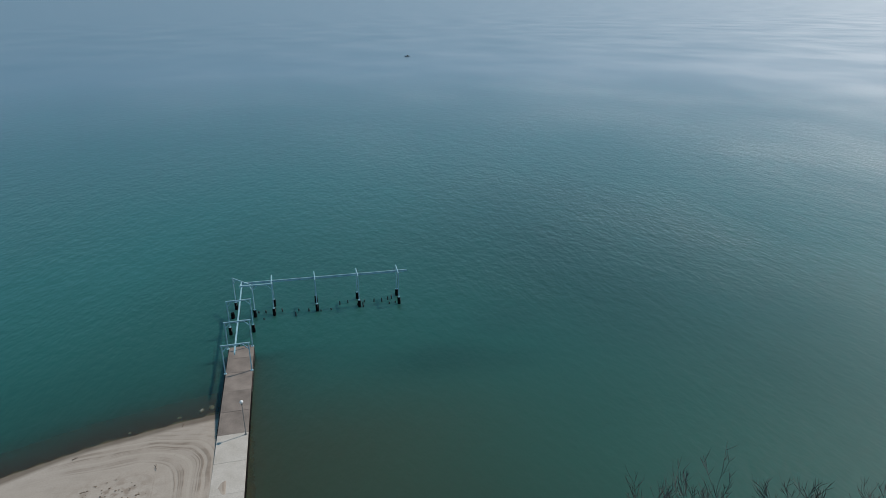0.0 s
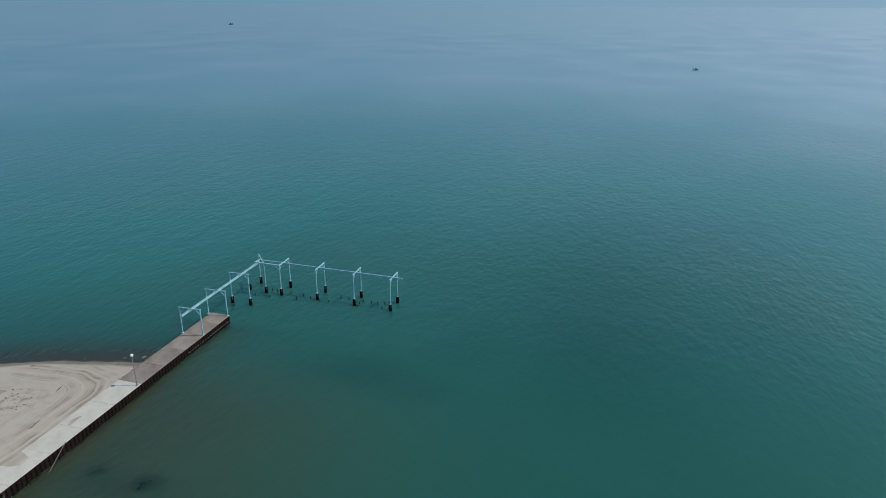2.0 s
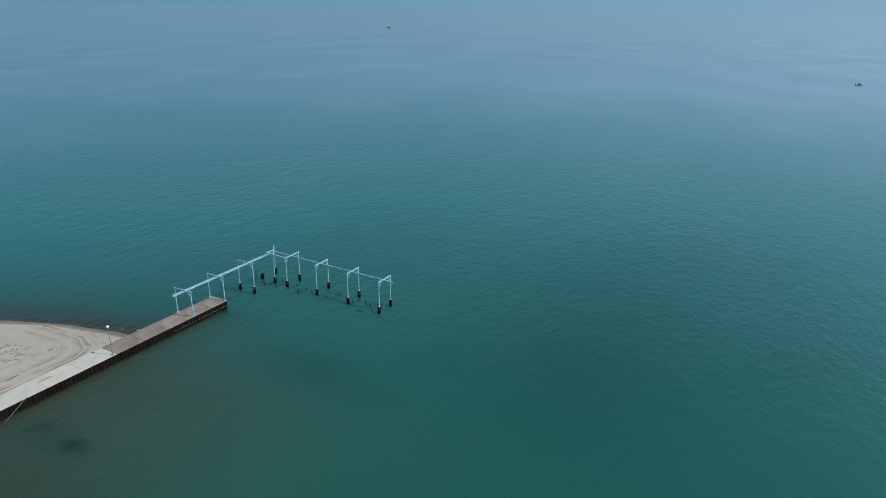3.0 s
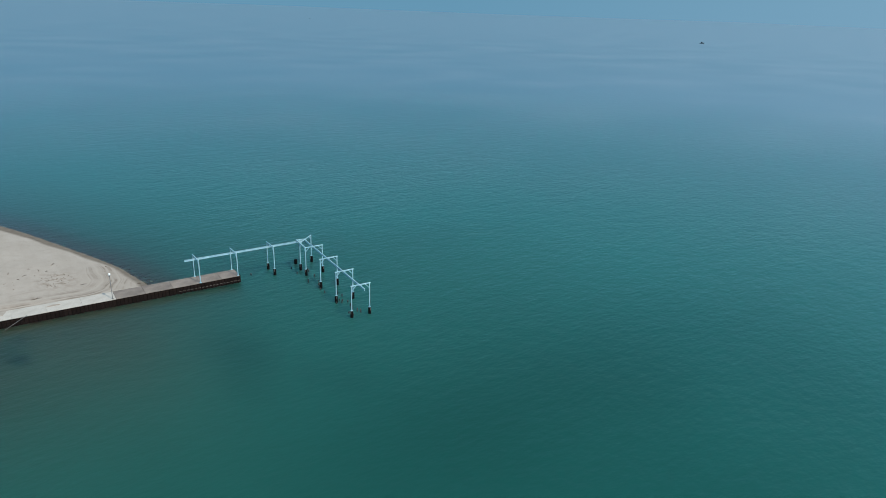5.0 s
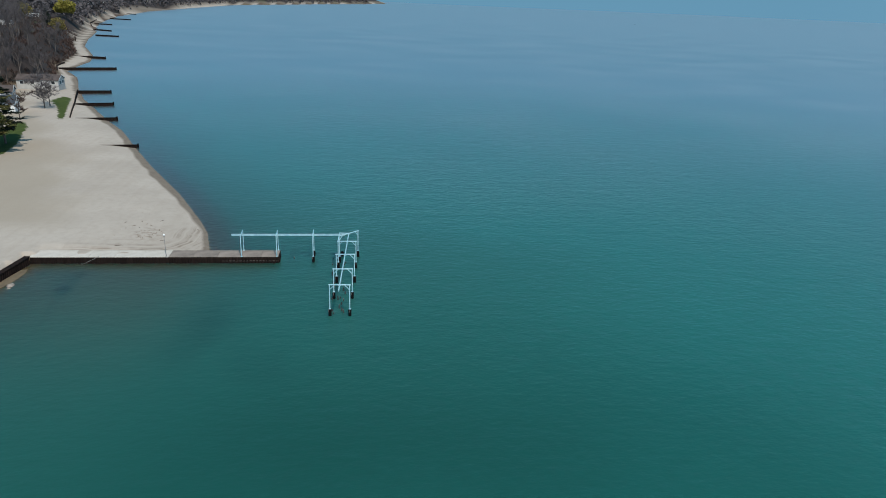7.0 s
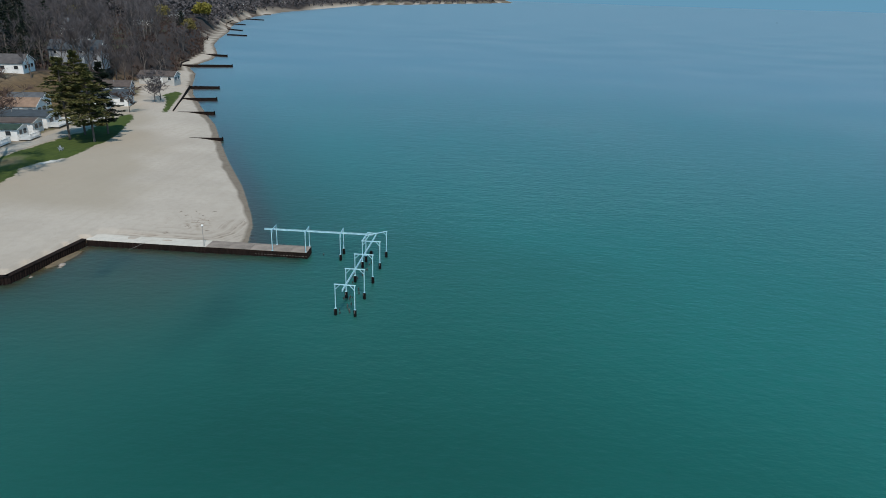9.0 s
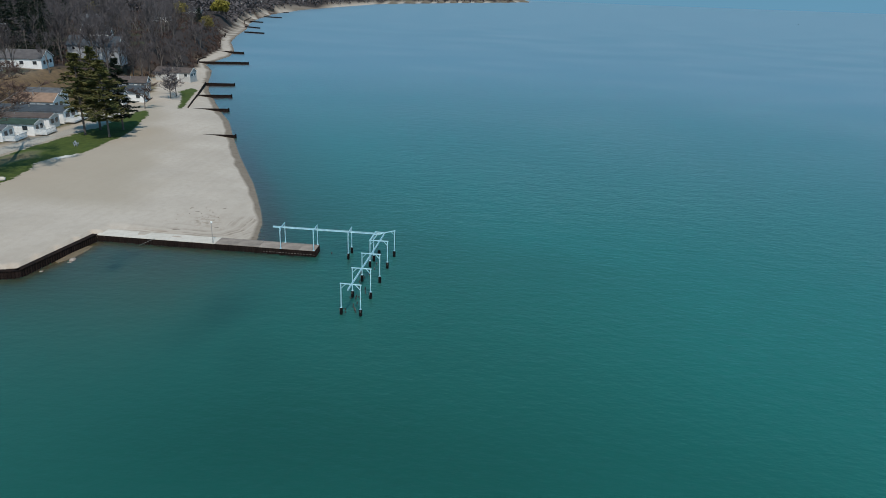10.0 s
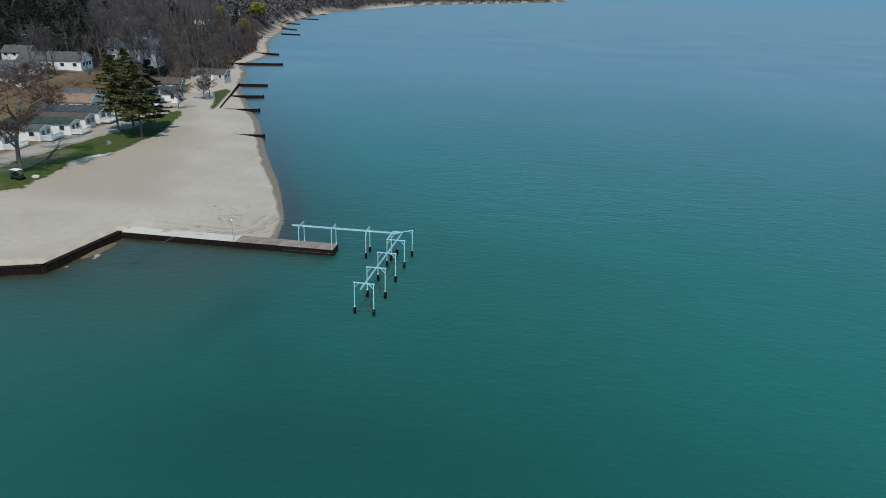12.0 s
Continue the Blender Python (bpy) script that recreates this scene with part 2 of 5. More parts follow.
def ground_height(px, py):
    """Lake bed, beach, lawn, hill and bluff in one surface."""
    land = inside(px, py, LAND)
    ds = polyline_dist(px, py, SHORE)
    dw = polyline_dist(px, py, WALL)
    beach = lerp_table(ds, [0, 2, 5, 8, 20, 40, 60, 400], [WATER - 0.02, 0.2, 0.68, 0.88, 1.2, 1.75, 2.1, 2.6])
    z_land = np.where((dw < 12) & (px > -4), np.maximum(beach, 0.88), beach)
    dmin = np.minimum(ds, dw)
    dp = np.where((py < PIER_END) & (py > PIER_ROOT), np.abs(px - AXIS * py) - 1.25, 1e9)
    z_land = np.minimum(z_land, 0.865 + 0.3 * np.maximum(dp - 0.3, 0))
    dmin = np.minimum(dmin, np.maximum(dp, 0) + 1.0)
    z_bed = -np.minimum(0.2 + 0.115 * dmin ** 0.85, 6.0)
    right = px > AXIS * py
    shelf = -np.minimum(0.12 + 0.075 * ds ** 0.93, 6.0)
    z_bed = np.where(right | (px < -400), z_bed, np.maximum(z_bed, shelf))
    knee = np.hypot((px - 5.5) / 5.5, (py + 27.6 + 0.16 * (px - 5.5)) / 1.3)
    z_bed = np.where(right, np.maximum(z_bed, 0.12 - 0.32 * knee), z_bed)
    z = np.where(land, z_land, z_bed)
    hill = inside(px, py, HILL)
    df = polyline_dist(px, py, FOOT)
    steep = np.clip((-px - 150) / 60, 0, 1)
    top = 9.0 + 4.0 * steep + 3.0 * smooth(60, 400, df)
    z = np.where(hill, z + (top - 1.5) * smooth(0, 12.5, df), z)
    return z + far_rise(px, py), land, ds, dw, hill, df


def lines(spans):
    out = []
    for a, b, step in spans:
        out += list(np.arange(a, b - 1e-6, step))
    return np.array(out + [spans[-1][1]])


def sheet(name, xs, ys, heights):
    nx, ny = len(xs), len(ys)
    X, Y = np.meshgrid(xs, ys)
    co = np.stack([X.ravel(), Y.ravel(), heights.ravel()], 1)
    i = (np.arange(ny - 1)[:, None] * nx + np.arange(nx - 1)[None, :]).ravel()
    quads = np.stack([i, i + 1, i + nx + 1, i + nx], 1)
    me = bpy.data.meshes.new(name)
    me.from_pydata(co.tolist(), [], quads.tolist())
    me.update()
    me.polygons.foreach_set("use_smooth", [True] * len(me.polygons))
    return me


def vnoise(px, py, scale, seed=0.0):
    return np.array([noise.noise((x / scale, y / scale, seed)) for x, y in zip(px.ravel(), py.ravel())]).reshape(px.shape)


def attribute(me, name, rgb):
    a = me.attributes.new(name, 'FLOAT_COLOR', 'POINT')
    flat = np.concatenate([np.stack([c.ravel() for c in rgb], 1), np.ones((rgb[0].size, 1))], 1)
    a.data.foreach_set("color", flat.ravel().astype(np.float32))


# ---- ground sheet ----
ROAD = [(30, -78), (-10, -71), (-30, -70.2), (-45, -70.0), (-60, -69.0), (-75, -69.8), (-86, -72.4), (-97, -74.4)]
gx = lines([(-4700, -1000, 185), (-1000, -400, 30), (-400, -180, 5), (-180, -60, 2), (-60, -3, 0.75), (-3, 4, 0.4), (4, 20, 0.7), (20, 64, 1.0), (64, 300, 30), (300, 700, 100)])
gy = lines([(-4400, -700, 185), (-700, -200, 16), (-200, -130, 4), (-130, -70, 2.2), (-70, -45, 1.2), (-45, 3, 0.55), (3, 40, 3), (40, 400, 45)])
GX, GY = np.meshgrid(gx, gy)
GZ, g_land, g_ds, g_dw, g_hill, g_df = ground_height(GX, GY)
near = (GX > -190) & (GX < 25) & (GY > -135) & (GY < 0)
rough_n = np.zeros_like(GZ)
rough_n[near] = vnoise(GX[near], GY[near], 3.5) * 0.06 + vnoise(GX[near], GY[near], 14, 3.0) * 0.12
GZ = GZ + np.where(g_land & ~g_hill, rough_n * smooth(2, 9, g_ds) * smooth(3.5, 7, polyline_dist(GX, GY, ROAD)), 0)
GZ = np.where(g_hill, GZ + vnoise(GX, GY, 25, 7.0) * 0.5 * smooth(2, 20, g_df), GZ)
ground_me = sheet("ground", gx, gy, GZ)
edge = vnoise(GX, GY, 6.0, 11.0) * 1.2
wet = np.where(g_land, 1 - smooth(0.0, 1.6, g_ds + edge * 0.5 - lerp_table(-GX, [8, 40], [0.2, 1.1])), 1.0)
wet = np.where(g_land & (GX > -3) & (GY < -12), 0.0, wet)
lawn_d = polyline_dist(GX, GY, LAWN + LAWN[:1])
lawn_d2 = polyline_dist(GX, GY, LAWN2 + LAWN2[:1])
grass = np.where(inside(GX, GY, LAWN), smooth(0, 1.6, lawn_d + edge * 0.8), 0)
grass = np.maximum(grass, np.where(inside(GX, GY, LAWN2), smooth(0, 1.5, lawn_d2), 0) * 0.9)
grass = np.maximum(grass, np.where(inside(GX, GY, YARD), 0.55 + 0.5 * vnoise(GX, GY, 9, 5.0), 0))
grass = np.maximum(grass, np.where(g_hill & (g_df > 17) & (g_df < 60), 0.35 + vnoise(GX, GY, 14, 9.0), 0))
grass = np.maximum(grass, 0.95 * np.exp(-(((GX + 99) / 9) ** 2 + ((GY + 110) / 5) ** 2)))
litter = np.where(g_hill, 1.0 - 0.6 * np.exp(-(((GX + 99) / 9) ** 2 + ((GY + 110) / 5) ** 2)), 0.0)
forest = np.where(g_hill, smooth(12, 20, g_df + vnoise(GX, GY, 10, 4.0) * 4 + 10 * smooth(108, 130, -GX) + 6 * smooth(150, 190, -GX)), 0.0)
litter = np.maximum(litter, np.where(inside(GX, GY, YARD), 0.8, 0))
# brown ground on the lawn; part of the brown stands in for tree shade
bare = 0.95 * np.exp(-(((GX + 36) / 5.5) ** 2 + ((GY + 64) / 2.4) ** 2)) + 0.7 * np.exp(-(((GX + 26) / 4) ** 2 + ((GY + 65) / 2.5) ** 2)) + 0.9 * np.exp(-(((GX + 10) / 8) ** 2 + ((GY + 64) / 5) ** 2))
litter = np.where(inside(GX, GY, LAWN), np.clip(bare + 0.3 * vnoise(GX, GY, 5, 2.0), 0, 1), litter)
attribute(ground_me, "zones", (np.clip(wet, 0, 1), np.clip(grass, 0, 1), np.clip(litter, 0, 1)))
bed = np.where(g_land, 0.0, 1.0)
t_r = np.hypot(np.maximum(GX + 7.4, 0), np.maximum(GY + 13.6, 0))
tracks = np.exp(-((t_r - 4.6) / 2.6) ** 2) * smooth(-17, -9, GX) * smooth(-27, -17, GY) * g_land
weed = np.zeros_like(GZ)
for cx, cy, rx, ry, k in ((4.4, -19.7, 1.1, 0.6, 1), (8.9, -20.2, 1.5, 0.8, 1), (6.4, -20.8, 2.6, 0.8, 0.6), (9.8, -16.5, 1.2, 0.4, 0.5), (2.2, -14.0, 1.0, 0.5, 0.5)):
    weed = np.maximum(weed, k * np.exp(-(((GX - cx) / rx) ** 2 + ((GY - cy) / ry) ** 2)))
stones = np.where(~g_land & (GX < -0.5), np.exp(-(g_ds / 7.5) ** 2), 0.0)
attribute(ground_me, "zones2", (bed, tracks, weed))
inland = smooth(13, 22, g_ds + vnoise(GX, GY, 12, 21.0) * 6 + vnoise(GX, GY, 40, 23.0) * 6) * smooth(-6, -16, GX)
heap = np.exp(-(((GX + 8.6) / 2.6) ** 2 + ((GY + 14.6) / 1.8) ** 2)) * g_land
attribute(ground_me, "zones4", (inland, heap, inland))
pale = np.exp(-(((GX + 39.5) / 4.0) ** 2 + ((GY + 57.3) / 1.9) ** 2)) * g_land
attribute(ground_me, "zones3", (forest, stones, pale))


def ground_material():
    m = bpy.data.materials.new("sand_grass_and_earth")
    m.use_nodes = True
    nt = m.node_tree
    n, l = nt.nodes, nt.links
    b = n["Principled BSDF"]
    b.inputs["Roughness"].default_value = 0.95
    b.inputs["Specular IOR Level"].default_value = 0.15
    tc = n.new("ShaderNodeTexCoord")

    def tex(scale, detail=5):
        t = n.new("ShaderNodeTexNoise")
        t.inputs["Scale"].default_value, t.inputs["Detail"].default_value = scale, detail
        l.new(tc.outputs["Object"], t.inputs["Vector"])
        return t.outputs["Fac"]

    def rng(src, a, b_, lo, hi):
        r = n.new("ShaderNodeMapRange")
        for k, v in zip(("From Min", "From Max", "To Min", "To Max"), (a, b_, lo, hi)):
            r.inputs[k].default_value = v
        l.new(src, r.inputs["Value"])
        return r.outputs["Result"]

    def mix(fac, a, b_):
        x = n.new("ShaderNodeMix")
        x.data_type = 'RGBA'
        for s, v in ((x.inputs["A"], a), (x.inputs["B"], b_)):
            if isinstance(v, tuple):
                s.default_value = (*v, 1)
            else:
                l.new(v, s)
        if isinstance(fac, float):
            x.inputs["Factor"].default_value = fac
        else:
            l.new(fac, x.inputs["Factor"])
        return x.outputs["Result"]

    def math_(op, a, b_):
        x = n.new("ShaderNodeMath")
        x.operation = op
        for s, v in zip(x.inputs, (a, b_)):
            if isinstance(v, float):
                s.default_value = v
            else:
                l.new(v, s)
        return x.outputs["Value"]

    def zone(name):
        a = n.new("ShaderNodeAttribute")
        a.attribute_name = name
        s = n.new("ShaderNodeSeparateColor")
        l.new(a.outputs["Color"], s.inputs["Color"])
        return s.outputs

    z1, z2, z3, z4 = zone("zones"), zone("zones2"), zone("zones3"), zone("zones4")
    grain, mid, wide = tex(9.0), tex(0.9), tex(0.08)
    sand = mix(rng(wide, 0.35, 0.65, 0, 1), (0.455, 0.395, 0.338), (0.40, 0.345, 0.293))
    sand = mix(rng(mid, 0.45, 0.75, 0, 0.28), sand, (0.29, 0.25, 0.205))
    sand = mix(rng(grain, 0.4, 0.7, 0, 0.25), sand, (0.25, 0.21, 0.17))
    # tracks of a grader that comes along the pier and turns away before the water
    bend = n.new("ShaderNodeVectorMath")
    bend.operation = 'ADD'
    bend.inputs[1].default_value = (7.4, 13.6, 0)
    l.new(tc.outputs["Object"], bend.inputs[0])
    outer = n.new("ShaderNodeVectorMath")
    outer.operation = 'MAXIMUM'
    l.new(bend.outputs["Vector"], outer.inputs[0])
    flat = n.new("ShaderNodeVectorMath")
    flat.operation = 'MULTIPLY'
    flat.inputs[1].default_value = (1, 1, 0)
    l.new(outer.outputs["Vector"], flat.inputs[0])
    reach = n.new("ShaderNodeVectorMath")
    reach.operation = 'LENGTH'
    l.new(flat.outputs["Vector"], reach.inputs[0])
    lane = n.new("ShaderNodeTexNoise")
    lane.noise_dimensions = '1D'
    for k, v in (("Scale", 1.45), ("Detail", 3.0), ("Roughness", 0.6)):
        lane.inputs[k].default_value = v
    l.new(math_('ADD', reach.outputs["Value"], rng(tex(0.13, 2), 0.3, 0.7, -0.6, 0.6)), lane.inputs["W"])
    marks = math_('MULTIPLY', rng(lane.outputs["Fac"], 0.50, 0.60, 0, 1), z2["Green"])
    ridges = math_('MULTIPLY', rng(lane.outputs["Fac"], 0.46, 0.38, 0, 1), z2["Green"])
    marks = math_('MULTIPLY', marks, rng(tex(0.45, 3), 0.38, 0.58, 0.1, 1))
    sand = mix(math_('MULTIPLY', z2["Green"], 0.3), sand, (0.27, 0.22, 0.175))
    sand = mix(math_('MULTIPLY', marks, 0.85), sand, (0.20, 0.155, 0.12))
    sand = mix(math_('MULTIPLY', ridges, 0.4), sand, (0.47, 0.41, 0.345))
    # long faint lanes of raking along the beach
    mp2 = n.new("ShaderNodeMapping")
    mp2.inputs["Rotation"].default_value = (0, 0, -0.35)
    mp2.inputs["Scale"].default_value = (0.03, 0.7, 1)
    l.new(tc.outputs["Object"], mp2.inputs["Vector"])
    rk = n.new("ShaderNodeTexNoise")
    rk.inputs["Scale"].default_value, rk.inputs["Detail"].default_value = 1.0, 4
    l.new(mp2.outputs["Vector"], rk.inputs["Vector"])
    sand = mix(rng(rk.outputs["Fac"], 0.45, 0.75, 0, 0.25), sand, (0.32, 0.265, 0.21))
    sand = mix(math_('MULTIPLY', z4["Green"], rng(tex(1.3, 4), 0.48, 0.60, 0, 0.75)), sand, (0.21, 0.155, 0.115))
    sand = mix(math_('MULTIPLY', z4["Red"], 0.75), sand, (0.325, 0.272, 0.212))
    sand = mix(rng(math_('ADD', z3["Blue"], rng(mid, 0.3, 0.7, -0.2, 0.2)), 0.3, 0.7, 0, 0.85), sand, (0.58, 0.56, 0.53))
    wetsand = mix(rng(mid, 0.4, 0.7, 0, 1), (0.20, 0.165, 0.13), (0.155, 0.125, 0.10))
    col = mix(rng(z1["Red"], 0.25, 0.75, 0, 1), sand, wetsand)
    lit = mix(rng(mid, 0.35, 0.65, 0, 1), (0.150, 0.100, 0.055), (0.10, 0.068, 0.042))
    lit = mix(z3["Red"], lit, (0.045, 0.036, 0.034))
    col = mix(z1["Blue"], col, lit)
    turf = mix(rng(mid, 0.35, 0.7, 0, 1), (0.062, 0.085, 0.018), (0.04, 0.06, 0.014))
    turf = mix(rng(grain, 0.5, 0.75, 0, 0.4), turf, (0.09, 0.095, 0.035))
    gmask = rng(math_('ADD', z1["Green"], rng(mid, 0.3, 0.7, -0.25, 0.25)), 0.35, 0.6, 0, 1)
    turf_on = math_('MULTIPLY', gmask, rng(z1["Blue"], 0.2, 0.75, 1, 0.35))
    col = mix(turf_on, col, turf)
    bedc = mix(rng(mid, 0.35, 0.65, 0, 1), (0.17, 0.13, 0.085), (0.12, 0.095, 0.065))
    bedc = mix(rng(math_('ADD', z2["Blue"], rng(mid, 0.3, 0.7, -0.2, 0.2)), 0.35, 0.6, 0, 1), bedc, (0.012, 0.014, 0.008))
    bedc = mix(z3["Green"], bedc, (0.085, 0.050, 0.043))
    col = mix(rng(z2["Red"], 0.4, 0.6, 0, 1), col, bedc)
    l.new(col, b.inputs["Base Color"])
    bp = n.new("ShaderNodeBump")
    bp.inputs["Strength"].default_value, bp.inputs["Distance"].default_value = 0.35, 0.10
    l.new(math_('ADD', math_('ADD', mid, math_('MULTIPLY', grain, 0.3)), math_('MULTIPLY', marks, 0.6)), bp.inputs["Height"])
    l.new(bp.outputs["Normal"], b.inputs["Normal"])
    return m


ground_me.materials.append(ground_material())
tagged(new("ground", ground_me), "pale sand beach, lawn and leaf-strewn wooded hill meeting the lake bed", "ground", kind="structure")

# ---- water ----
WEEDS = [(4.6, -19.4), (4.2, -19.9), (9.4, -19.7), (8.6, -20.1), (8.8, -20.7)]
wx = lines([(-5000, -500, 450), (-500, -60, 22), (-60, -20, 2.5), (-20, 14, 0.6), (14, 60, 1.0), (60, 120, 3), (120, 500, 38), (500, 5000, 450)])
wy = lines([(-2400, -200, 200), (-200, -45, 12), (-45, -28, 1.0), (-28, -8, 0.6), (-8, 30, 1.0), (30, 120, 3), (120, 500, 38), (500, 5000, 450)])
WX, WY = np.meshgrid(wx, wy)
w_z = ground_height(WX, WY)[0]
water_me = sheet("water", wx, wy, WATER + far_rise(WX, WY))
clear = np.exp(-2.5 * np.clip(WATER + far_rise(WX, WY) - w_z, 0, 9))
clear = np.maximum(clear, np.where(WX < -0.5, 0.9 * np.exp(-(polyline_dist(WX, WY, SHORE[:14]) / 5.5) ** 2), 0))
dark = np.zeros_like(WX)
for cx, cy, rx, ry, k in ((19.5, -1.5, 6.5, 3.5, 0.55), (25, -3.0, 7, 3, 0.4), (31, 5.5, 7, 5, 0.5), (37, 9, 6, 5, 0.4), (28, 3.5, 5, 3, 0.4)):
    dark = np.maximum(dark, k * np.exp(-(((WX - cx) / rx) ** 2 + ((WY - cy) / ry) ** 2)))
# broad dim zone painted in where steep views catch little sky sheen
dark = np.maximum(dark, 0.65 * np.exp(-(((WX - 50) / 25) ** 2 + ((WY - 22) / 42) ** 2) ** 1.3) * (1 + 0.25 * vnoise(WX, WY, 16, 6.0)))
for cx, cy, rx, ry, k in ((4.4, -19.7, 1.2, 0.7, 0.9), (8.9, -20.2, 1.6, 0.9, 0.9), (6.2, -20.6, 3.6, 1.4, 0.5)):
    dark = np.maximum(dark, k * np.exp(-(((WX - cx) / rx) ** 2 + ((WY - cy) / ry) ** 2)))
for cx, cy in WEEDS:
    clear = np.maximum(clear, 0.5 * np.exp(-(((WX - cx) / 0.9) ** 2 + ((WY - cy) / 0.7) ** 2)))
near_bed = np.where((WX > 0) & (WY < 30), np.exp(-(np.clip(WX - 4, 0, 99) / 22) ** 2 - (np.clip(WY + 13, 0, 99) / 11) ** 2), 0)
attribute(water_me, "depth", (clear, dark, near_bed))
# offshore mask; its paler body colour stands in for sky sheen at low angles
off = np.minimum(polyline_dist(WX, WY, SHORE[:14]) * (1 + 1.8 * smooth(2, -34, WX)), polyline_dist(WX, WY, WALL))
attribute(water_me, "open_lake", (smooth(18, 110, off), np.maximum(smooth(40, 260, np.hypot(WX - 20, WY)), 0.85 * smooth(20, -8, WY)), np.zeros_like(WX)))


def water_material():
    m = bpy.data.materials.new("lake_water")
    m.use_nodes = True
    nt = m.node_tree
    n, l = nt.nodes, nt.links
    n.remove(n["Principled BSDF"])
    out = n["Material Output"]
    tc = n.new("ShaderNodeTexCoord")

    def tex(scale, sx=1.0, sy=1.0, rot=0.0, detail=4, rough=0.55):
        mp = n.new("ShaderNodeMapping")
        mp.inputs["Rotation"].default_value = (0, 0, rot)
        mp.inputs["Scale"].default_value = (sx, sy, 1)
        l.new(tc.outputs["Object"], mp.inputs["Vector"])
        t = n.new("ShaderNodeTexNoise")
        t.inputs["Scale"].default_value, t.inputs["Detail"].default_value, t.inputs["Roughness"].default_value = scale, detail, rough
        l.new(mp.outputs["Vector"], t.inputs["Vector"])
        return t.outputs["Fac"]

    def rng(src, a, b_, lo, hi):
        r = n.new("ShaderNodeMapRange")
        for k, v in zip(("From Min", "From Max", "To Min", "To Max"), (a, b_, lo, hi)):
            r.inputs[k].default_value = v
        l.new(src, r.inputs["Value"])
        return r.outputs["Result"]

    def mix(fac, a, b_):
        x = n.new("ShaderNodeMix")
        x.data_type = 'RGBA'
        for s, v in ((x.inputs["A"], a), (x.inputs["B"], b_)):
            if isinstance(v, tuple):
                s.default_value = (*v, 1)
            else:
                l.new(v, s)
        l.new(fac, x.inputs["Factor"])
        return x.outputs["Result"]

    def add(a, b_, k=1.0):
        x = n.new("ShaderNodeMath")
        x.operation = 'MULTIPLY_ADD'
        l.new(b_, x.inputs[0])
        x.inputs[1].default_value = k
        l.new(a, x.inputs[2])
        return x.outputs["Value"]

    at = n.new("ShaderNodeAttribute")
    at.attribute_name = "depth"
    sep = n.new("ShaderNodeSeparateColor")
    l.new(at.outputs["Color"], sep.inputs["Color"])
    wide = tex(0.02, 1, 2.2, 0.4, 4)
    body = mix(rng(wide, 0.35, 0.65, 0, 1), WATER_A, WATER_B)
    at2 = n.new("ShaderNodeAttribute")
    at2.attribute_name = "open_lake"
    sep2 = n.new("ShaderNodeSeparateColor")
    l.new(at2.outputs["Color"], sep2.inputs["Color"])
    body = mix(rng(sep2.outputs["Red"], 0.0, 0.5, 0, 1), body, WATER_OPEN_SHEEN)
    body = mix(rng(sep.outputs["Blue"], 0.0, 1.0, 0, 0.85), body, WATER_SHALLOW)
    body = mix(rng(sep.outputs["Green"], 0.0, 1.0, 0, 0.8), body, WATER_WEED_DIM)
    diff = n.new("ShaderNodeSubsurfaceScattering")
    diff.falloff = 'BURLEY'
    diff.inputs["Scale"].default_value = 0.4
    diff.inputs["Radius"].default_value = (0.5, 1.6, 1.6)
    l.new(body, diff.inputs["Color"])
    see = n.new("ShaderNodeBsdfTransparent")
    see.inputs["Color"].default_value = (0.72, 0.72, 0.58, 1)
    vol = n.new("ShaderNodeMixShader")
    l.new(rng(sep.outputs["Red"], 0.0, 1.0, 0.0, 0.95), vol.inputs["Fac"])
    l.new(diff.outputs[0], vol.inputs[1])
    l.new(see.outputs["BSDF"], vol.inputs[2])
    # ripples, wind waves and patches of calmer water
    rip = tex(0.9, 1.4, 0.68, -0.15, 4, 0.6)
    sea = tex(0.3, 1.3, 0.6, 0.1, 3)
    gust = tex(0.012, 1.6, 1.2, 0.3, 4)
    h = add(rip, sea, 1.1)
    bp = n.new("ShaderNodeBump")
    bp.inputs["Distance"].default_value = 0.22
    calm = n.new("ShaderNodeMath")
    calm.operation = 'MULTIPLY'
    l.new(rng(gust, 0.35, 0.65, 0.34, 0.58), calm.inputs[0])
    l.new(rng(sep2.outputs["Green"], 0.0, 1.0, 1.0, 0.22), calm.inputs[1])
    l.new(calm.outputs["Value"], bp.inputs["Strength"])
    l.new(h, bp.inputs["Height"])
    gloss = n.new("ShaderNodeBsdfGlossy")
    l.new(rng(gust, 0.35, 0.65, 0.29, 0.36), gloss.inputs["Roughness"])
    l.new(bp.outputs["Normal"], gloss.inputs["Normal"])
    fr = n.new("ShaderNodeFresnel")
    fr.inputs["IOR"].default_value = 1.33
    l.new(bp.outputs["Normal"], fr.inputs["Normal"])
    top = n.new("ShaderNodeMixShader")
    l.new(rng(fr.outputs["Fac"], 0.016, 0.54, 0.0, 0.98), top.inputs["Fac"])
    l.new(vol.outputs["Shader"], top.inputs[1])
    l.new(gloss.outputs["BSDF"], top.inputs[2])
    l.new(top.outputs["Shader"], out.inputs["Surface"])
    return m


# offshore body colour, lightened to paint in reflected sky
WATER_OPEN_SHEEN = (0.012, 0.121, 0.104)
WATER_A, WATER_B = (0.014, 0.092, 0.074), (0.016, 0.100, 0.081)
# the last tone colours both real waterweed and the painted dim zone
WATER_SHALLOW, WATER_WEED_DIM = (0.040, 0.056, 0.034), (0.006, 0.037, 0.029)
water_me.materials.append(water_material())
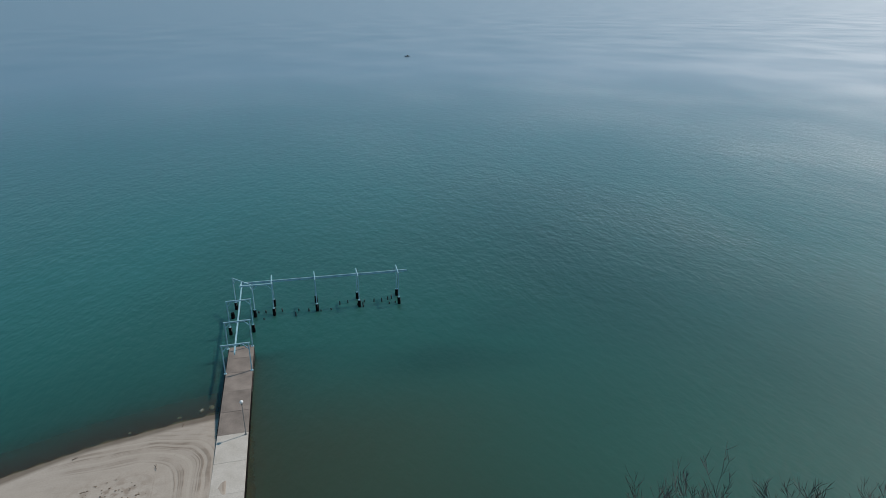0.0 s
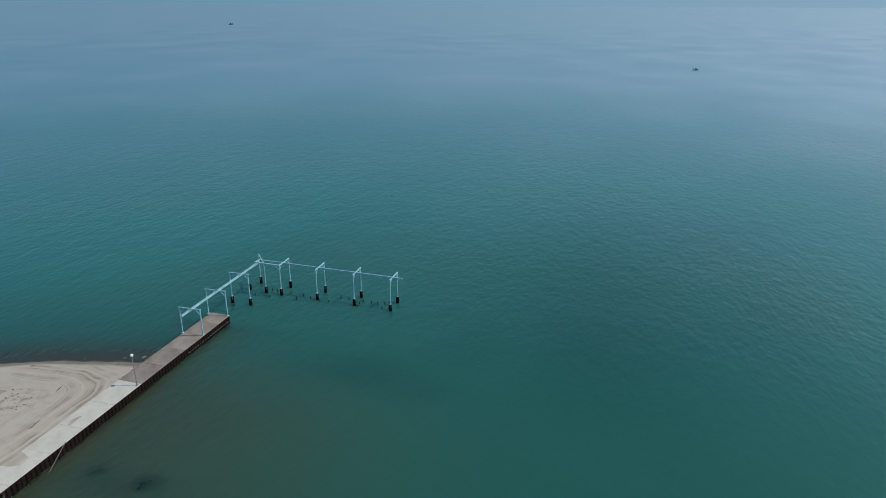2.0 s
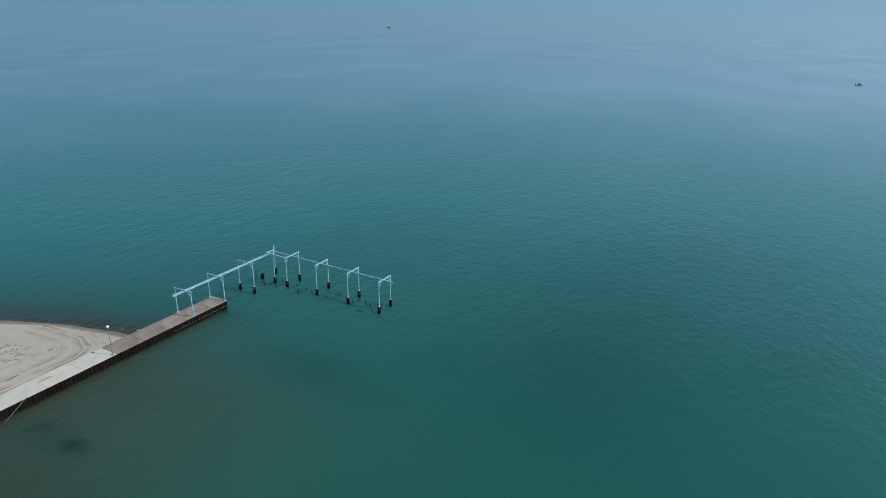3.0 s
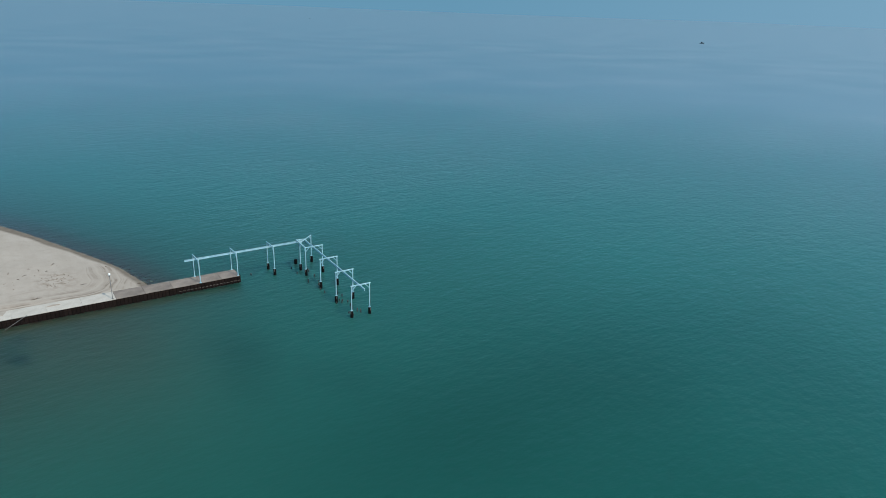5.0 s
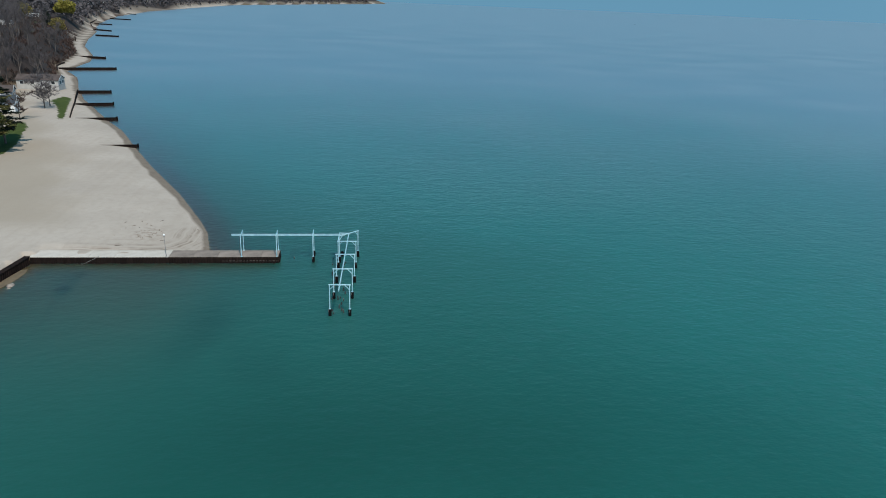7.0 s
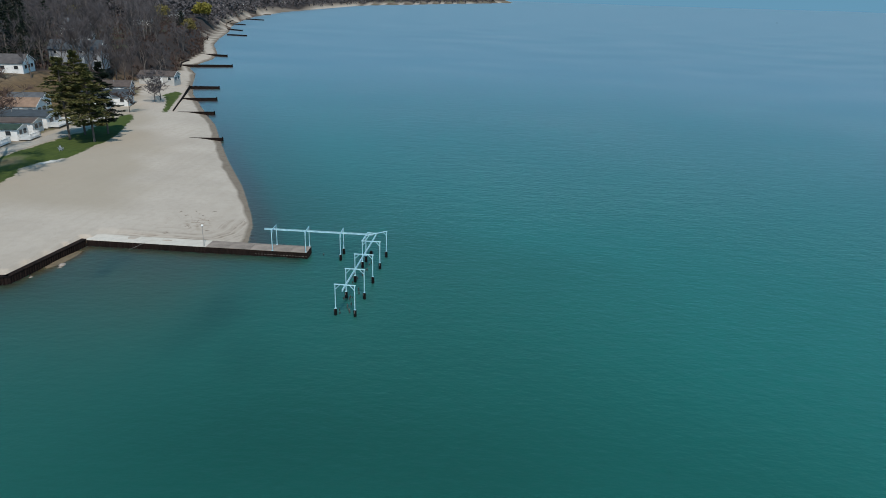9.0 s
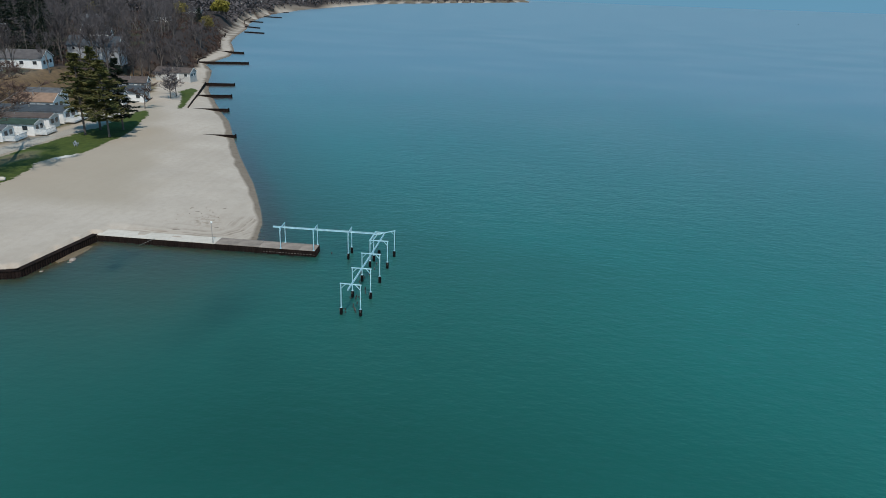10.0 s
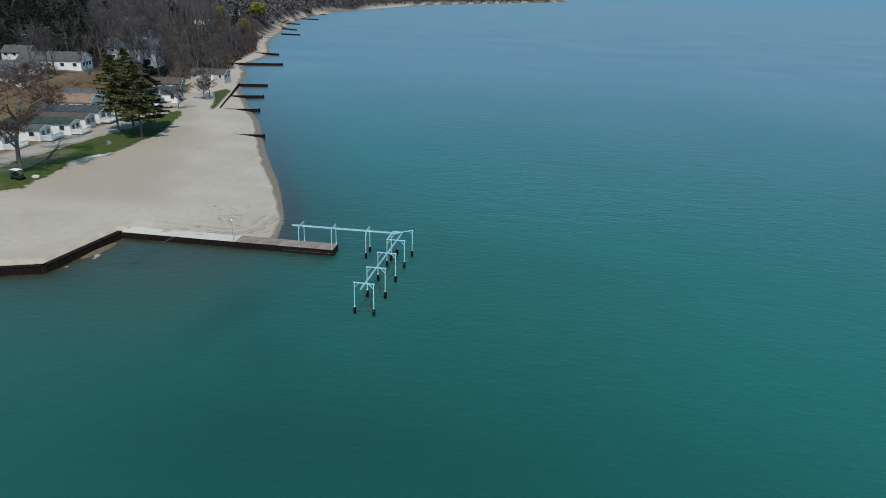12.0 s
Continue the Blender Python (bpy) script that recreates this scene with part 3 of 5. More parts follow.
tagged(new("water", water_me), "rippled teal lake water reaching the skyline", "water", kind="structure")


# ---- pier and seawall ----
def at_pier(y):
    return AXIS * y


def sheet_pile_mesh(name, pitch, z0, z1, depth=0.14):
    """One folded sheet pile, along +x, its outer face towards -y."""
    bm = bmesh.new()
    xs = [0, pitch * 0.12, pitch * 0.3, pitch * 0.7, pitch * 0.88, pitch]
    ds = [0, 0, -depth, -depth, 0, 0]
    fr = [[bm.verts.new((x, d, z)) for x, d in zip(xs, ds)] for z in (z0, z1)]
    bk = [[bm.verts.new((x, 0.09, z)) for x in (0, pitch)] for z in (z0, z1)]
    for k in range(5):
        bm.faces.new((fr[0][k], fr[0][k + 1], fr[1][k + 1], fr[1][k]))
    bm.faces.new([*fr[1], bk[1][1], bk[1][0]])
    bm.faces.new((bk[0][0], bk[1][0], bk[1][1], bk[0][1]))
    bm.faces.new((fr[0][0], fr[1][0], bk[1][0], bk[0][0]))
    bm.faces.new((fr[0][-1], bk[0][1], bk[1][1], fr[1][-1]))
    return mesh_of(name, bm, M_STEEL)


def pile_row(parent, me, a, b, pitch, z=0.0, name="sheet_pile"):
    """Sheet piles from a to b, the water to the right of the way."""
    a, b = Vector(a), Vector(b)
    d = b - a
    count = max(1, round(d.length / pitch))
    ang = math.atan2(d.y, d.x)
    for k in range(count):
        p = a + d * (k / count)
        o = part(name, me, M_STEEL, parent)
        o.matrix_world = Matrix.Translation((p.x, p.y, z + random.uniform(-0.02, 0.02))) @ Matrix.Rotation(ang, 4, 'Z') @ Matrix.Diagonal((d.length / count / pitch, 1, 1, 1))


pier = thing("pier", pose(0, 0, 0), "concrete deck pier on rusted steel sheet piling", "pier", kind="structure")
core = bmesh.new()
vs = []
for z in (-2.2, DECK - 0.16):
    for y, s in ((PIER_ROOT, -1), (PIER_ROOT, 1), (PIER_END - 0.1, 1), (PIER_END - 0.1, -1)):
        vs.append(core.verts.new((at_pier(y) + s * 1.1, y, z)))
for f in ((3, 2, 1, 0), (4, 5, 6, 7), (0, 1, 5, 4), (1, 2, 6, 5), (2, 3, 7, 6), (3, 0, 4, 7)):
    core.faces.new([vs[i] for i in f])
part("core", core, M_PILE, pier)
slab_edges = [-27.3, -23.6, -19.9, -16.6, -13.1, -9.6, -6.4, -3.2, 0.0, 2.65, PIER_END]
for y0, y1 in zip(slab_edges, slab_edges[1:]):
    bm = bmesh.new()
    gap = 0.003 if y1 < -9 else 0.008
    box(bm, -1.22, gap, -0.09, 1.22, y1 - y0 - gap, 0, 0.014)
    sandy = y1 < -9
    o = part("deck_slab", bm, M_CONC2 if sandy else M_CONC, pier, "pale sand-dusted concrete slab" if sandy else "")
    o.location = (at_pier((y0 + y1) / 2), y0, DECK + random.uniform(-0.012, 0.012))
    o.rotation_euler = (0, 0, -AXIS)
upper = sheet_pile_mesh("sheet_pile", 0.42, -2.2, DECK - 0.05, 0.09)
pile_row(pier, upper, (at_pier(PIER_ROOT) + 1.16, PIER_ROOT), (at_pier(PIER_END) + 1.16, PIER_END), 0.42)
pile_row(pier, upper, (at_pier(PIER_END) + 1.17, PIER_END), (at_pier(PIER_END) - 1.17, PIER_END), 0.42)
pile_row(pier, upper, (at_pier(PIER_END) - 1.16, PIER_END), (at_pier(-9.6) - 1.16, -9.6), 0.42)
# lower ledge of piling capped with pale blocks near the end of the pier
for k in range(17):
    y = -2.6 + k * 0.45
    bm = bmesh.new()
    box(bm, -0.1, 0, 0.22, 0.07, 0.32, 0.27 + random.uniform(-0.02, 0.02), 0.015)
    o = part("ledge_block", bm, M_LEDGE, pier, "pale ledge block")
    o.location = (at_pier(y) + 1.21, y, 0)

seawall = thing("seawall", pose(0, 0, 0), "rusted steel sheet-pile seawall holding back the sand", "seawall", kind="structure")
for a, b in zip(WALL[:4], WALL[1:5]):
    L = math.dist(a, b)
    if L < 40:
        pile_row(seawall, upper, b, a, 0.42, -0.04)
    bm = bmesh.new()
    off = Vector((b[1] - a[1], a[0] - b[0], 0)).normalized() * 0.25
    beam(bm, Vector((*b, 0.93)) + off, Vector((*a, 0.93)) + off, 0.75, 0.12)
    part("cap_rail", bm, M_STEEL, seawall, "dark steel cap rail")

# leaning pipe against the pier's wall
bm = bmesh.new()
tube(bm, [(0, 0, 0), (0.35, -2.6, -1.25)], [0.024, 0.02], 6)
o = part("leaning_pipe", bm, M_LAMPPOST)
o.location = (at_pier(-18.5) + 1.36, -18.5, 1.0)
tagged(o, "thin pale metal pipe leaning on the pier's wall", "pipe")


# ---- lamp on the pier ----
def lamp_post(x, y, z):
    t = thing("lamp_post", pose(x, y, z), "slim grey lamp post with white globe on the pier", "lamp post")
    bm = bmesh.new()
    tube(bm, [(0, 0, 0), (0, 0, 0.35), (0, 0, 0.36), (0, 0, 2.85)], [0.06, 0.055, 0.035, 0.03], 8)
    part("post", bm, M_LAMPPOST, t)
    bm = bmesh.new()
    tube(bm, [(0, 0, 0), (0, 0, 0.03)], [0.13, 0.12], 10)
    part("base_plate", bm, M_LAMPPOST, t)
    bm = bmesh.new()
    tube(bm, [(0, 0, 2.84), (0, 0, 2.9), (0, 0, 2.95)], [0.05, 0.09, 0.07], 8)
    part("collar", bm, M_LAMPPOST, t)
    bm = bmesh.new()
    bmesh.ops.create_uvsphere(bm, u_segments=14, v_segments=9, radius=0.15)
    bmesh.ops.translate(bm, verts=bm.verts, vec=(0, 0, 3.1))
    for f in bm.faces:
        f.smooth = True
    part("globe", bm, M_GLOBE, t, "white glass globe")
    return t


lamp_post(at_pier(-9.95) + 1.1, -9.95, DECK)


# ---- steel frames over the walkway ----
TOP = 3.93


def portal(name, a, b, foot_z, label, overhang=0.32):
    """Two posts, a cross beam, two knee braces. a and b are the posts in plan."""
    a, b = Vector((*a, 0)), Vector((*b, 0))
    mid = (a + b) / 2
    w = (b - a).length
    d = (b - a).normalized()
    ang = math.atan2(d.y, d.x)
    t = thing(name, Matrix.Translation((mid.x, mid.y, foot_z)) @ Matrix.Rotation(ang, 4, 'Z'), label, "steel frame", "portal frames of the old boathouse walkway")
    H = TOP - foot_z
    for s in (-1, 1):
        bm = bmesh.new()
        box(bm, s * w / 2 - 0.05, -0.05, 0.02, s * w / 2 + 0.05, 0.05, H - 0.12, 0.01)
        part("post", bm, M_PAINT, t)
        bm = bmesh.new()
        box(bm, s * w / 2 - 0.13, -0.13, 0, s * w / 2 + 0.13, 0.13, 0.025)
        part("base_plate", bm, M_PAINT, t)
        bm = bmesh.new()
        beam(bm, (s * (w / 2 - 0.03), 0, H - 0.68), (s * (w / 2 - 0.55), 0, H - 0.12), 0.08, 0.07)
        part("knee_brace", bm, M_PAINT, t)
    bm = bmesh.new()
    box(bm, -w / 2 - overhang * 0.4, -0.05, H - 0.12, w / 2 + overhang * 0.4, 0.05, H, 0.01)
    part("cross_beam", bm, M_PAINT, t)
    bm = bmesh.new()
    box(bm, -0.16, -0.11, H - 0.165, 0.16, 0.11, H - 0.152)
    part("hanger_plate", bm, M_PAINT, t)
    return t


def timber_pile(x, y, top, r=0.19, label="stout black timber pile standing in the lake", name="timber_pile", bracket=True):
    t = thing(name, pose(x, y, -2.0, 0, 0, random.uniform(0, 90)), label, "pile", "piles under the frames")
    bm = bmesh.new()
    n = 9
    tube(bm, [(0, 0, 0), (0.01, 0, 1.0), (0, 0.01, top + 1.96), (0, 0.01, top + 2.0)], [r * 1.05, r, r * 0.97, r * 0.85], n)
    for v in bm.verts:
        v.co += Vector((random.uniform(-1, 1), random.uniform(-1, 1), 0)) * 0.012
    part("shaft", bm, M_PILE, t)
    if bracket:
        bm = bmesh.new()
        box(bm, -0.03, -r - 0.03, top + 1.62, 0.03, -r + 0.01, top + 1.92)
        part("bracket", bm, M_LEDGE, t, "pale rusted strap bracket")
    return t


P_LINE = [((-1.2, 0.0), (1.22, 0.0), DECK), ((-1.1, 4.75), (1.28, 4.75), DECK), ((-1.08, 9.72), (1.32, 9.68), 0.82)]
Q_LINE = [((3.62, 13.15), (3.70, 15.56), 0.82), ((8.47, 12.92), (8.55, 15.24), 0.82), ((13.35, 12.6), (13.42, 14.86), 0.80), ((18.02, 12.17), (18.19, 14.47), 0.78)]
for a, b, z in P_LINE[:2]:
    portal("portal_frame", a, b, z, "pale blue painted steel frame bolted to the pier deck")
for a, b, z in P_LINE[2:] + Q_LINE:
    portal("portal_frame", a, b, z, "pale blue painted steel frame on two timber piles")
    for p in (a, b):
        timber_pile(p[0], p[1], z)
CO, CI = (-0.62, 15.95), (1.50, 13.32)
portal("portal_frame", CO, CI, 0.82, "pale blue steel frame set diagonally at the corner")
for p in (CO, CI):
    timber_pile(p[0], p[1], 0.82)
timber_pile(-0.95, 13.7, 0.6, 0.22, "lone black timber pile with no post", bracket=False)


def i_beam(name, a, b, z, label, w=0.10, h=0.21):
    a, b = Vector((*a, z)), Vector((*b, z))
    mid = (a + b) / 2
    t = thing(name, Matrix.Translation(mid), label, "beam")
    a, b = a - mid, b - mid
    for nm, dz, ww, hh in (("top_flange", h / 2, w, 0.03), ("web", 0, 0.06, h - 0.03), ("bottom_flange", -h / 2, w, 0.03)):
        bm = bmesh.new()
        beam(bm, a + Vector((0, 0, dz)), b + Vector((0, 0, dz)), ww, hh)
        part(nm, bm, M_PAINT, t)
    return t


BZ = TOP - 0.15 - 0.125
i_beam("ridge_beam", (-0.03, -1.35), (0.40, 14.1), BZ, "long pale blue steel ridge beam lying on the frames")
i_beam("ridge_beam", (0.48, 14.62), (19.25, 13.22), BZ, "long pale blue steel ridge beam along the outer arm")
# header from the end of the first ridge to the first frame of the arm
t = thing("header_beam", pose(0, 0, 0), "pale blue steel header beam bracing the corner", "beam")
bm = bmesh.new()
beam(bm, (0.15, 13.42, TOP - 0.075), (3.55, 13.16, TOP - 0.075), 0.13, 0.15)
part("bar", bm, M_PAINT, t)
bm = bmesh.new()
beam(bm, (0.30, 13.5, TOP - 0.05), (0.42, 14.7, TOP - 0.05), 0.1, 0.1)
part("tie", bm, M_PAINT, t)
for k, (x, s) in enumerate(((3.0, 1), (2.05, -1))):
    bm = bmesh.new()
    beam(bm, (x, 13.2 + 0.03 * k, TOP - 0.14), (x + 0.5 * s, 13.17 + 0.05 * k, TOP - 0.62), 0.07, 0.06)
    part("brace", bm, M_PAINT, t)

# rotted stubs of the old walkway
STUBS = [(1.8, 14.2), (2.7, 14.0), (2.5, 12.3), (5.9, 12.4), (6.3, 13.6), (7.6, 13.0), (11.2, 13.8), (12.2, 14.0), (13.1, 13.1), (13.4, 13.5), (13.8, 13.1),
         (14.0, 13.7), (13.9, 12.4), (15.2, 13.4), (16.2, 13.2), (17.0, 13.5), (17.4, 13.8), (16.9, 12.3), (17.7, 12.5), (10.1, 12.7), (-0.1, 7.0), (4.6, 13.9), (0.4, 12.4), (8.9, 12.6)]
for k, (x, y) in enumerate(STUBS):
    h = 0.13 + 0.26 * abs(noise.noise((x * 3.1, y * 2.7, 1)))
    if k in (3, 6, 7, 13, 14, 15, 16):
        h += 0.16
    t = thing("broken_pile", pose(x, y, -1.6, random.uniform(-4, 4), random.uniform(-4, 4), random.uniform(0, 360)), "rotted grey stub of an old timber pile", "pile stub", "rotted stubs of the old walkway")
    bm = bmesh.new()
    tube(bm, [(0, 0, 0), (0, 0, 1.6), (0.01, 0, 1.6 + h * 0.8), (0.02, 0.01, 1.6 + h)], [0.08, 0.075, 0.07, 0.04], 7)
    part("shaft", bm, M_STUB, t)
    if k % 5 == 1 or k == 20:
        bm = bmesh.new()
        tube(bm, [(0.012, 0, 1.6 + h - 0.07), (0.02, 0.01, 1.6 + h + 0.015)], [0.075, 0.06], 7)
        part("top", bm, M_LEDGE, t, "pale bleached top")

# ---- groins along the beach ----
GROINS = [((-71.9, -33.2), (-70.4, -41.5), 0.65), ((-107.4, -48.3), (-104.4, -59.5), 0.75), ((-133.8, -57.2), (-130.0, -67.3), 0.8), ((-161, -66.2), (-158.5, -76.3), 0.85),
          ((-236.4, -86.9), (-229, -108.5), 1.0), ((-288, -107.5), (-290, -123), 0.9), ((-468, -154), (-472, -172), 0.9), ((-538, -180.5), (-552, -200), 0.9), ((-790, -235), (-800, -262), 1.0),
          ((-650, -214), (-660, -240), 0.9), ((-1000, -286), (-1005, -305), 0.9)]
plank = sheet_pile_mesh("groin_pile", 1.0, -2.2, 0.0, 0.16)
for a, b, z in GROINS:
    t = thing("groin", pose(0, 0, 0), "low rusted steel groin running from beach into lake", "groin", "groins along the beach")
    mid = (Vector(a) + Vector(b)) / 2
    pile_row(t, plank, a, b, 1.0, z, "steel_panel")
    pile_row(t, plank, b, a, 1.0, z - 0.01, "steel_panel")
    bm = bmesh.new()
    beam(bm, (*a, z + 0.03), (*b, z + 0.12), 0.36, 0.12)
    part("cap_rail", bm, M_STEEL, t)
    for e in (a,):
        bm = bmesh.new()
        tube(bm, [(*e, -2), (*e, z + 0.3)], [0.22, 0.2], 8)
        part("end_pile", bm, M_PILE, t)
# retaining wall behind three of the groins
t = thing("retaining_wall", pose(0, 0, 0), "dark steel retaining wall between beach and grass", "retaining wall", kind="structure")
RW = [(-104.4, -59.5), (-117, -63.4), (-130.0, -67.3), (-144, -71.8), (-158.5, -76.3)]
for a, b in zip(RW, RW[1:]):
    bm = bmesh.new()
    beam(bm, (*a, 0.85), (*b, 0.85), 0.22, 1.0)
    part("wall_panel", bm, M_STEEL, t)

# ---- things on the beach and in the shallows ----
def rock(x, y, z, r, name="rock", label="rounded pale lake rock lying in the shallows", material=None):
    bm = bmesh.new()
    bmesh.ops.create_icosphere(bm, subdivisions=2, radius=1)
    seed = random.uniform(0, 50)
    for v in bm.verts:
        k = 1 + 0.35 * noise.noise(v.co * 1.3 + Vector((seed, 0, 0)))
        v.co = Vector((v.co.x * r * 1.3 * k, v.co.y * r * 0.9 * k, v.co.z * r * 0.6 * k))
    for f in bm.faces:
        f.smooth = True
    o = part(name, bm, material or M_ROCK)
    o.matrix_world = pose(x, y, z, 0, 0, random.uniform(0, 180))
    return tagged(o, label, "rock", "rocks in the shallows")


for x, y, z, r in ((7.4, -26.7, -0.14, 0.5), (8.3, -26.5, -0.2, 0.3), (11.6, -28.2, -0.2, 0.3), (10.6, -27.6, -0.25, 0.25), (4.6, -26.2, -0.25, 0.28), (2.0, -12.7, -0.48, 0.42),
                   (-3.2, -3.9, -0.2, 0.25), (-5.0, -4.5, -0.2, 0.18), (-8.8, -5.6, -0.2, 0.15), (-2.4, -3.6, -0.25, 0.3)):
    rock(x, y, z, r)


def weed_clump(x, y, r, seed):
    rw = random.Random(seed)
    bm = bmesh.new()
    for _ in range(160):
        a, k = rw.uniform(0, 6.3), rw.random() ** 0.5 * r
        p = Vector((math.cos(a) * k * 1.5, math.sin(a) * k * 0.7, -1.7))
        q = p + Vector((rw.uniform(-0.3, 0.3), rw.uniform(-0.2, 0.2), rw.uniform(1.0, 1.5)))
        sd = Vector((rw.uniform(-1, 1), rw.uniform(-1, 1), 0)).normalized() * 0.06
        m = p.lerp(q, 0.6) + sd
        bm.faces.new([bm.verts.new(p), bm.verts.new(m + sd), bm.verts.new(q), bm.verts.new(m - sd * 2)])
    o = part("weed_clump", bm, M_WEED)
    o.matrix_world = pose(x, y, 0, 0, 0, rw.uniform(-25, 25))
    tagged(o, "dark clump of waterweed growing on the lake bed", "waterweed", "weed clumps in the cove")


for k, (x, y) in enumerate(WEEDS):
    weed_clump(x, y, 0.5 + 0.1 * (k % 3), 90 + k)


def stick(x, y, L, ang, r=0.04):
    z = float(ground_height(np.array([x]), np.array([y]))[0][0])
    bm = bmesh.new()
    pts = [(L * (k / 4 - 0.5), 0.1 * L * noise.noise((k * 0.9, x, y)), 0.05 + 0.06 * abs(noise.noise((x, k, y)))) for k in range(5)]
    L, r = L * 0.7, r * 0.7
    pts = [(p[0] * 0.7, p[1] * 0.7, p[2]) for p in pts]
    tube(bm, pts, [r, r * 0.95, r * 0.85, r * 0.7, r * 0.4], 5)
    tube(bm, [pts[2], (pts[2][0] + L * 0.16, L * 0.16, 0.12)], [r * 0.6, r * 0.25], 4)
    o = part("driftwood", bm, M_WOOD)
    o.matrix_world = pose(x, y, z, 0, 0, ang)
    tagged(o, "dark driftwood stick washed up on the sand", "driftwood", "driftwood on the beach")


for x, y, L, a in ((-15.0, -14.2, 1.1, 140), (-13.2, -16.0, 0.6, 20), (-12.4, -15.2, 0.5, 70), (-12.0, -17.6, 0.9, 120), (-11.2, -16.6, 0.5, 10), (-13.6, -19.2, 1.2, 170), (-14.2, -17.0, 0.5, 60), (-5.8, -12.0, 1.0, 100),
                   (-4.5, -6.0, 0.7, 80), (-12.3, -8.4, 0.6, 30), (-10.8, -18.4, 0.5, 45), (-3.4, -17.2, 1.6, 95), (-9.9, -14.9, 0.4, 0)):
    stick(x, y, L, a)

# clods and bits of weed in the sand
clods = bmesh.new()
rnd = random.Random(8)
for _ in range(70):
    a, k = rnd.uniform(0, 6.3), rnd.random() ** 0.6
    x, y = -8.6 + math.cos(a) * 2.6 * k, -14.6 + math.sin(a) * 1.9 * k
    if rnd.random() < 0.25:
        x, y = rnd.uniform(-24, -4), rnd.uniform(-20, -9) - 0.35 * abs(rnd.uniform(0, 10))
    z = float(ground_height(np.array([x]), np.array([y]))[0][0])
    r = rnd.uniform(0.025, 0.075)
    g = bmesh.ops.create_icosphere(clods, subdivisions=1, radius=r)
    for v in g["verts"]:
        v.co = Vector((v.co.x * rnd.uniform(0.8, 1.7) + x, v.co.y * rnd.uniform(0.8, 1.4) + y, v.co.z * 0.45 + z + 0.02))
tagged(part("sand_clods", clods, M_CLOD), "scattered brown clods and weed in the sand", "debris", kind="stuff")

# ---- boats far out ----
def small_boat(x, y, L, ang, label):
    t = thing("fishing_boat", pose(x, y, WATER, 0, 0, ang), label, "boat", "boats out on the lake")
    bm = bmesh.new()
    prof = [(-0.5, 0.16), (-0.2, 0.19), (0.15, 0.17), (0.35, 0.1), (0.5, 0.01)]
    lo = [[bm.verts.new((px * L, s * w * L * 0.7, -0.1)) for px, w in prof] for s in (-1, 1)]
    hi = [[bm.verts.new((px * L, s * w * L, 0.12 * L + 0.05 * L * max(0, px))) for px, w in prof] for s in (-1, 1)]
    for k in range(4):
        bm.faces.new((lo[0][k], lo[0][k + 1], hi[0][k + 1], hi[0][k]))
        bm.faces.new((lo[1][k + 1], lo[1][k], hi[1][k], hi[1][k + 1]))
        bm.faces.new((hi[0][k], hi[0][k + 1], hi[1][k + 1], hi[1][k]))
    bm.faces.new((lo[0][0], hi[0][0], hi[1][0], lo[1][0]))
    part("hull", bm, M_GREYSIDE, t)
    bm = bmesh.new()
    box(bm, -0.12 * L, -0.1 * L, 0.12 * L, 0.12 * L, 0.1 * L, 0.3 * L, 0.02 * L)
    part("console", bm, M_DARK, t)
    bm = bmesh.new()
    box(bm, -0.56 * L, -0.05 * L, 0.0, -0.48 * L, 0.05 * L, 0.26 * L, 0.01 * L)
    part("outboard", bm, M_DARK, t)


small_boat(94, 351, 3.4, 20, "small dark fishing boat alone on the lake")
small_boat(-590, 1020, 9.0, 170, "low dark open boat far out on the lake")
small_boat(-1900, 915, 9.0, 30, "tiny dark boat near the skyline")

# walls at the foot of the far bank
t = thing("bank_wall", pose(0, 0, 0), "dark timber retaining wall at the foot of the bank", "retaining wall", kind="structure")
for a, b, z in (((-575, -208), (-640, -231), 2.0), ((-640, -231), (-720, -251), 2.2), ((-398, -160.5), (-412, -165), 2.0), ((-222, -106.5), (-238, -112.5), 1.4), ((-238, -112.5), (-252, -114.5), 1.3)):
    bm = bmesh.new()
    beam(bm, (*a, z - 1.2), (*b, z - 1.2), 0.5, 2.4)
    part("wall_panel", bm, M_STEEL, t)

# ---- road ----
bm = bmesh.new()
prev = None
for i, p in enumerate(ROAD):
    d = Vector((*ROAD[min(i + 1, len(ROAD) - 1)], 0)) - Vector((*ROAD[max(i - 1, 0)], 0))
    nrm = Vector((-d.y, d.x, 0)).normalized()
    row = []
    for k in (-1.9, -1.0, 0, 1.0, 1.9):
        q = Vector((*p, 0)) + nrm * k
        z = float(ground_height(np.array([q.x]), np.array([q.y]))[0][0])
        row.append(bm.verts.new((q.x, q.y, z + 0.14 - 0.012 * abs(k))))
    if prev:
        for k in range(4):
            bm.faces.new((prev[k], prev[k + 1], row[k + 1], row[k]))
    prev = row
bmesh.ops.subdivide_edges(bm, edges=[e for e in bm.edges if e.calc_length() > 8], cuts=6)
for v in bm.verts:
    v.co.z = float(ground_height(np.array([v.co.x]), np.array([v.co.y]))[0][0]) + 0.05
bmesh.ops.recalc_face_normals(bm, faces=bm.faces)
tagged(part("road", bm, M_ROAD), "narrow sandy asphalt lane beside the cottages", "road", kind="structure")


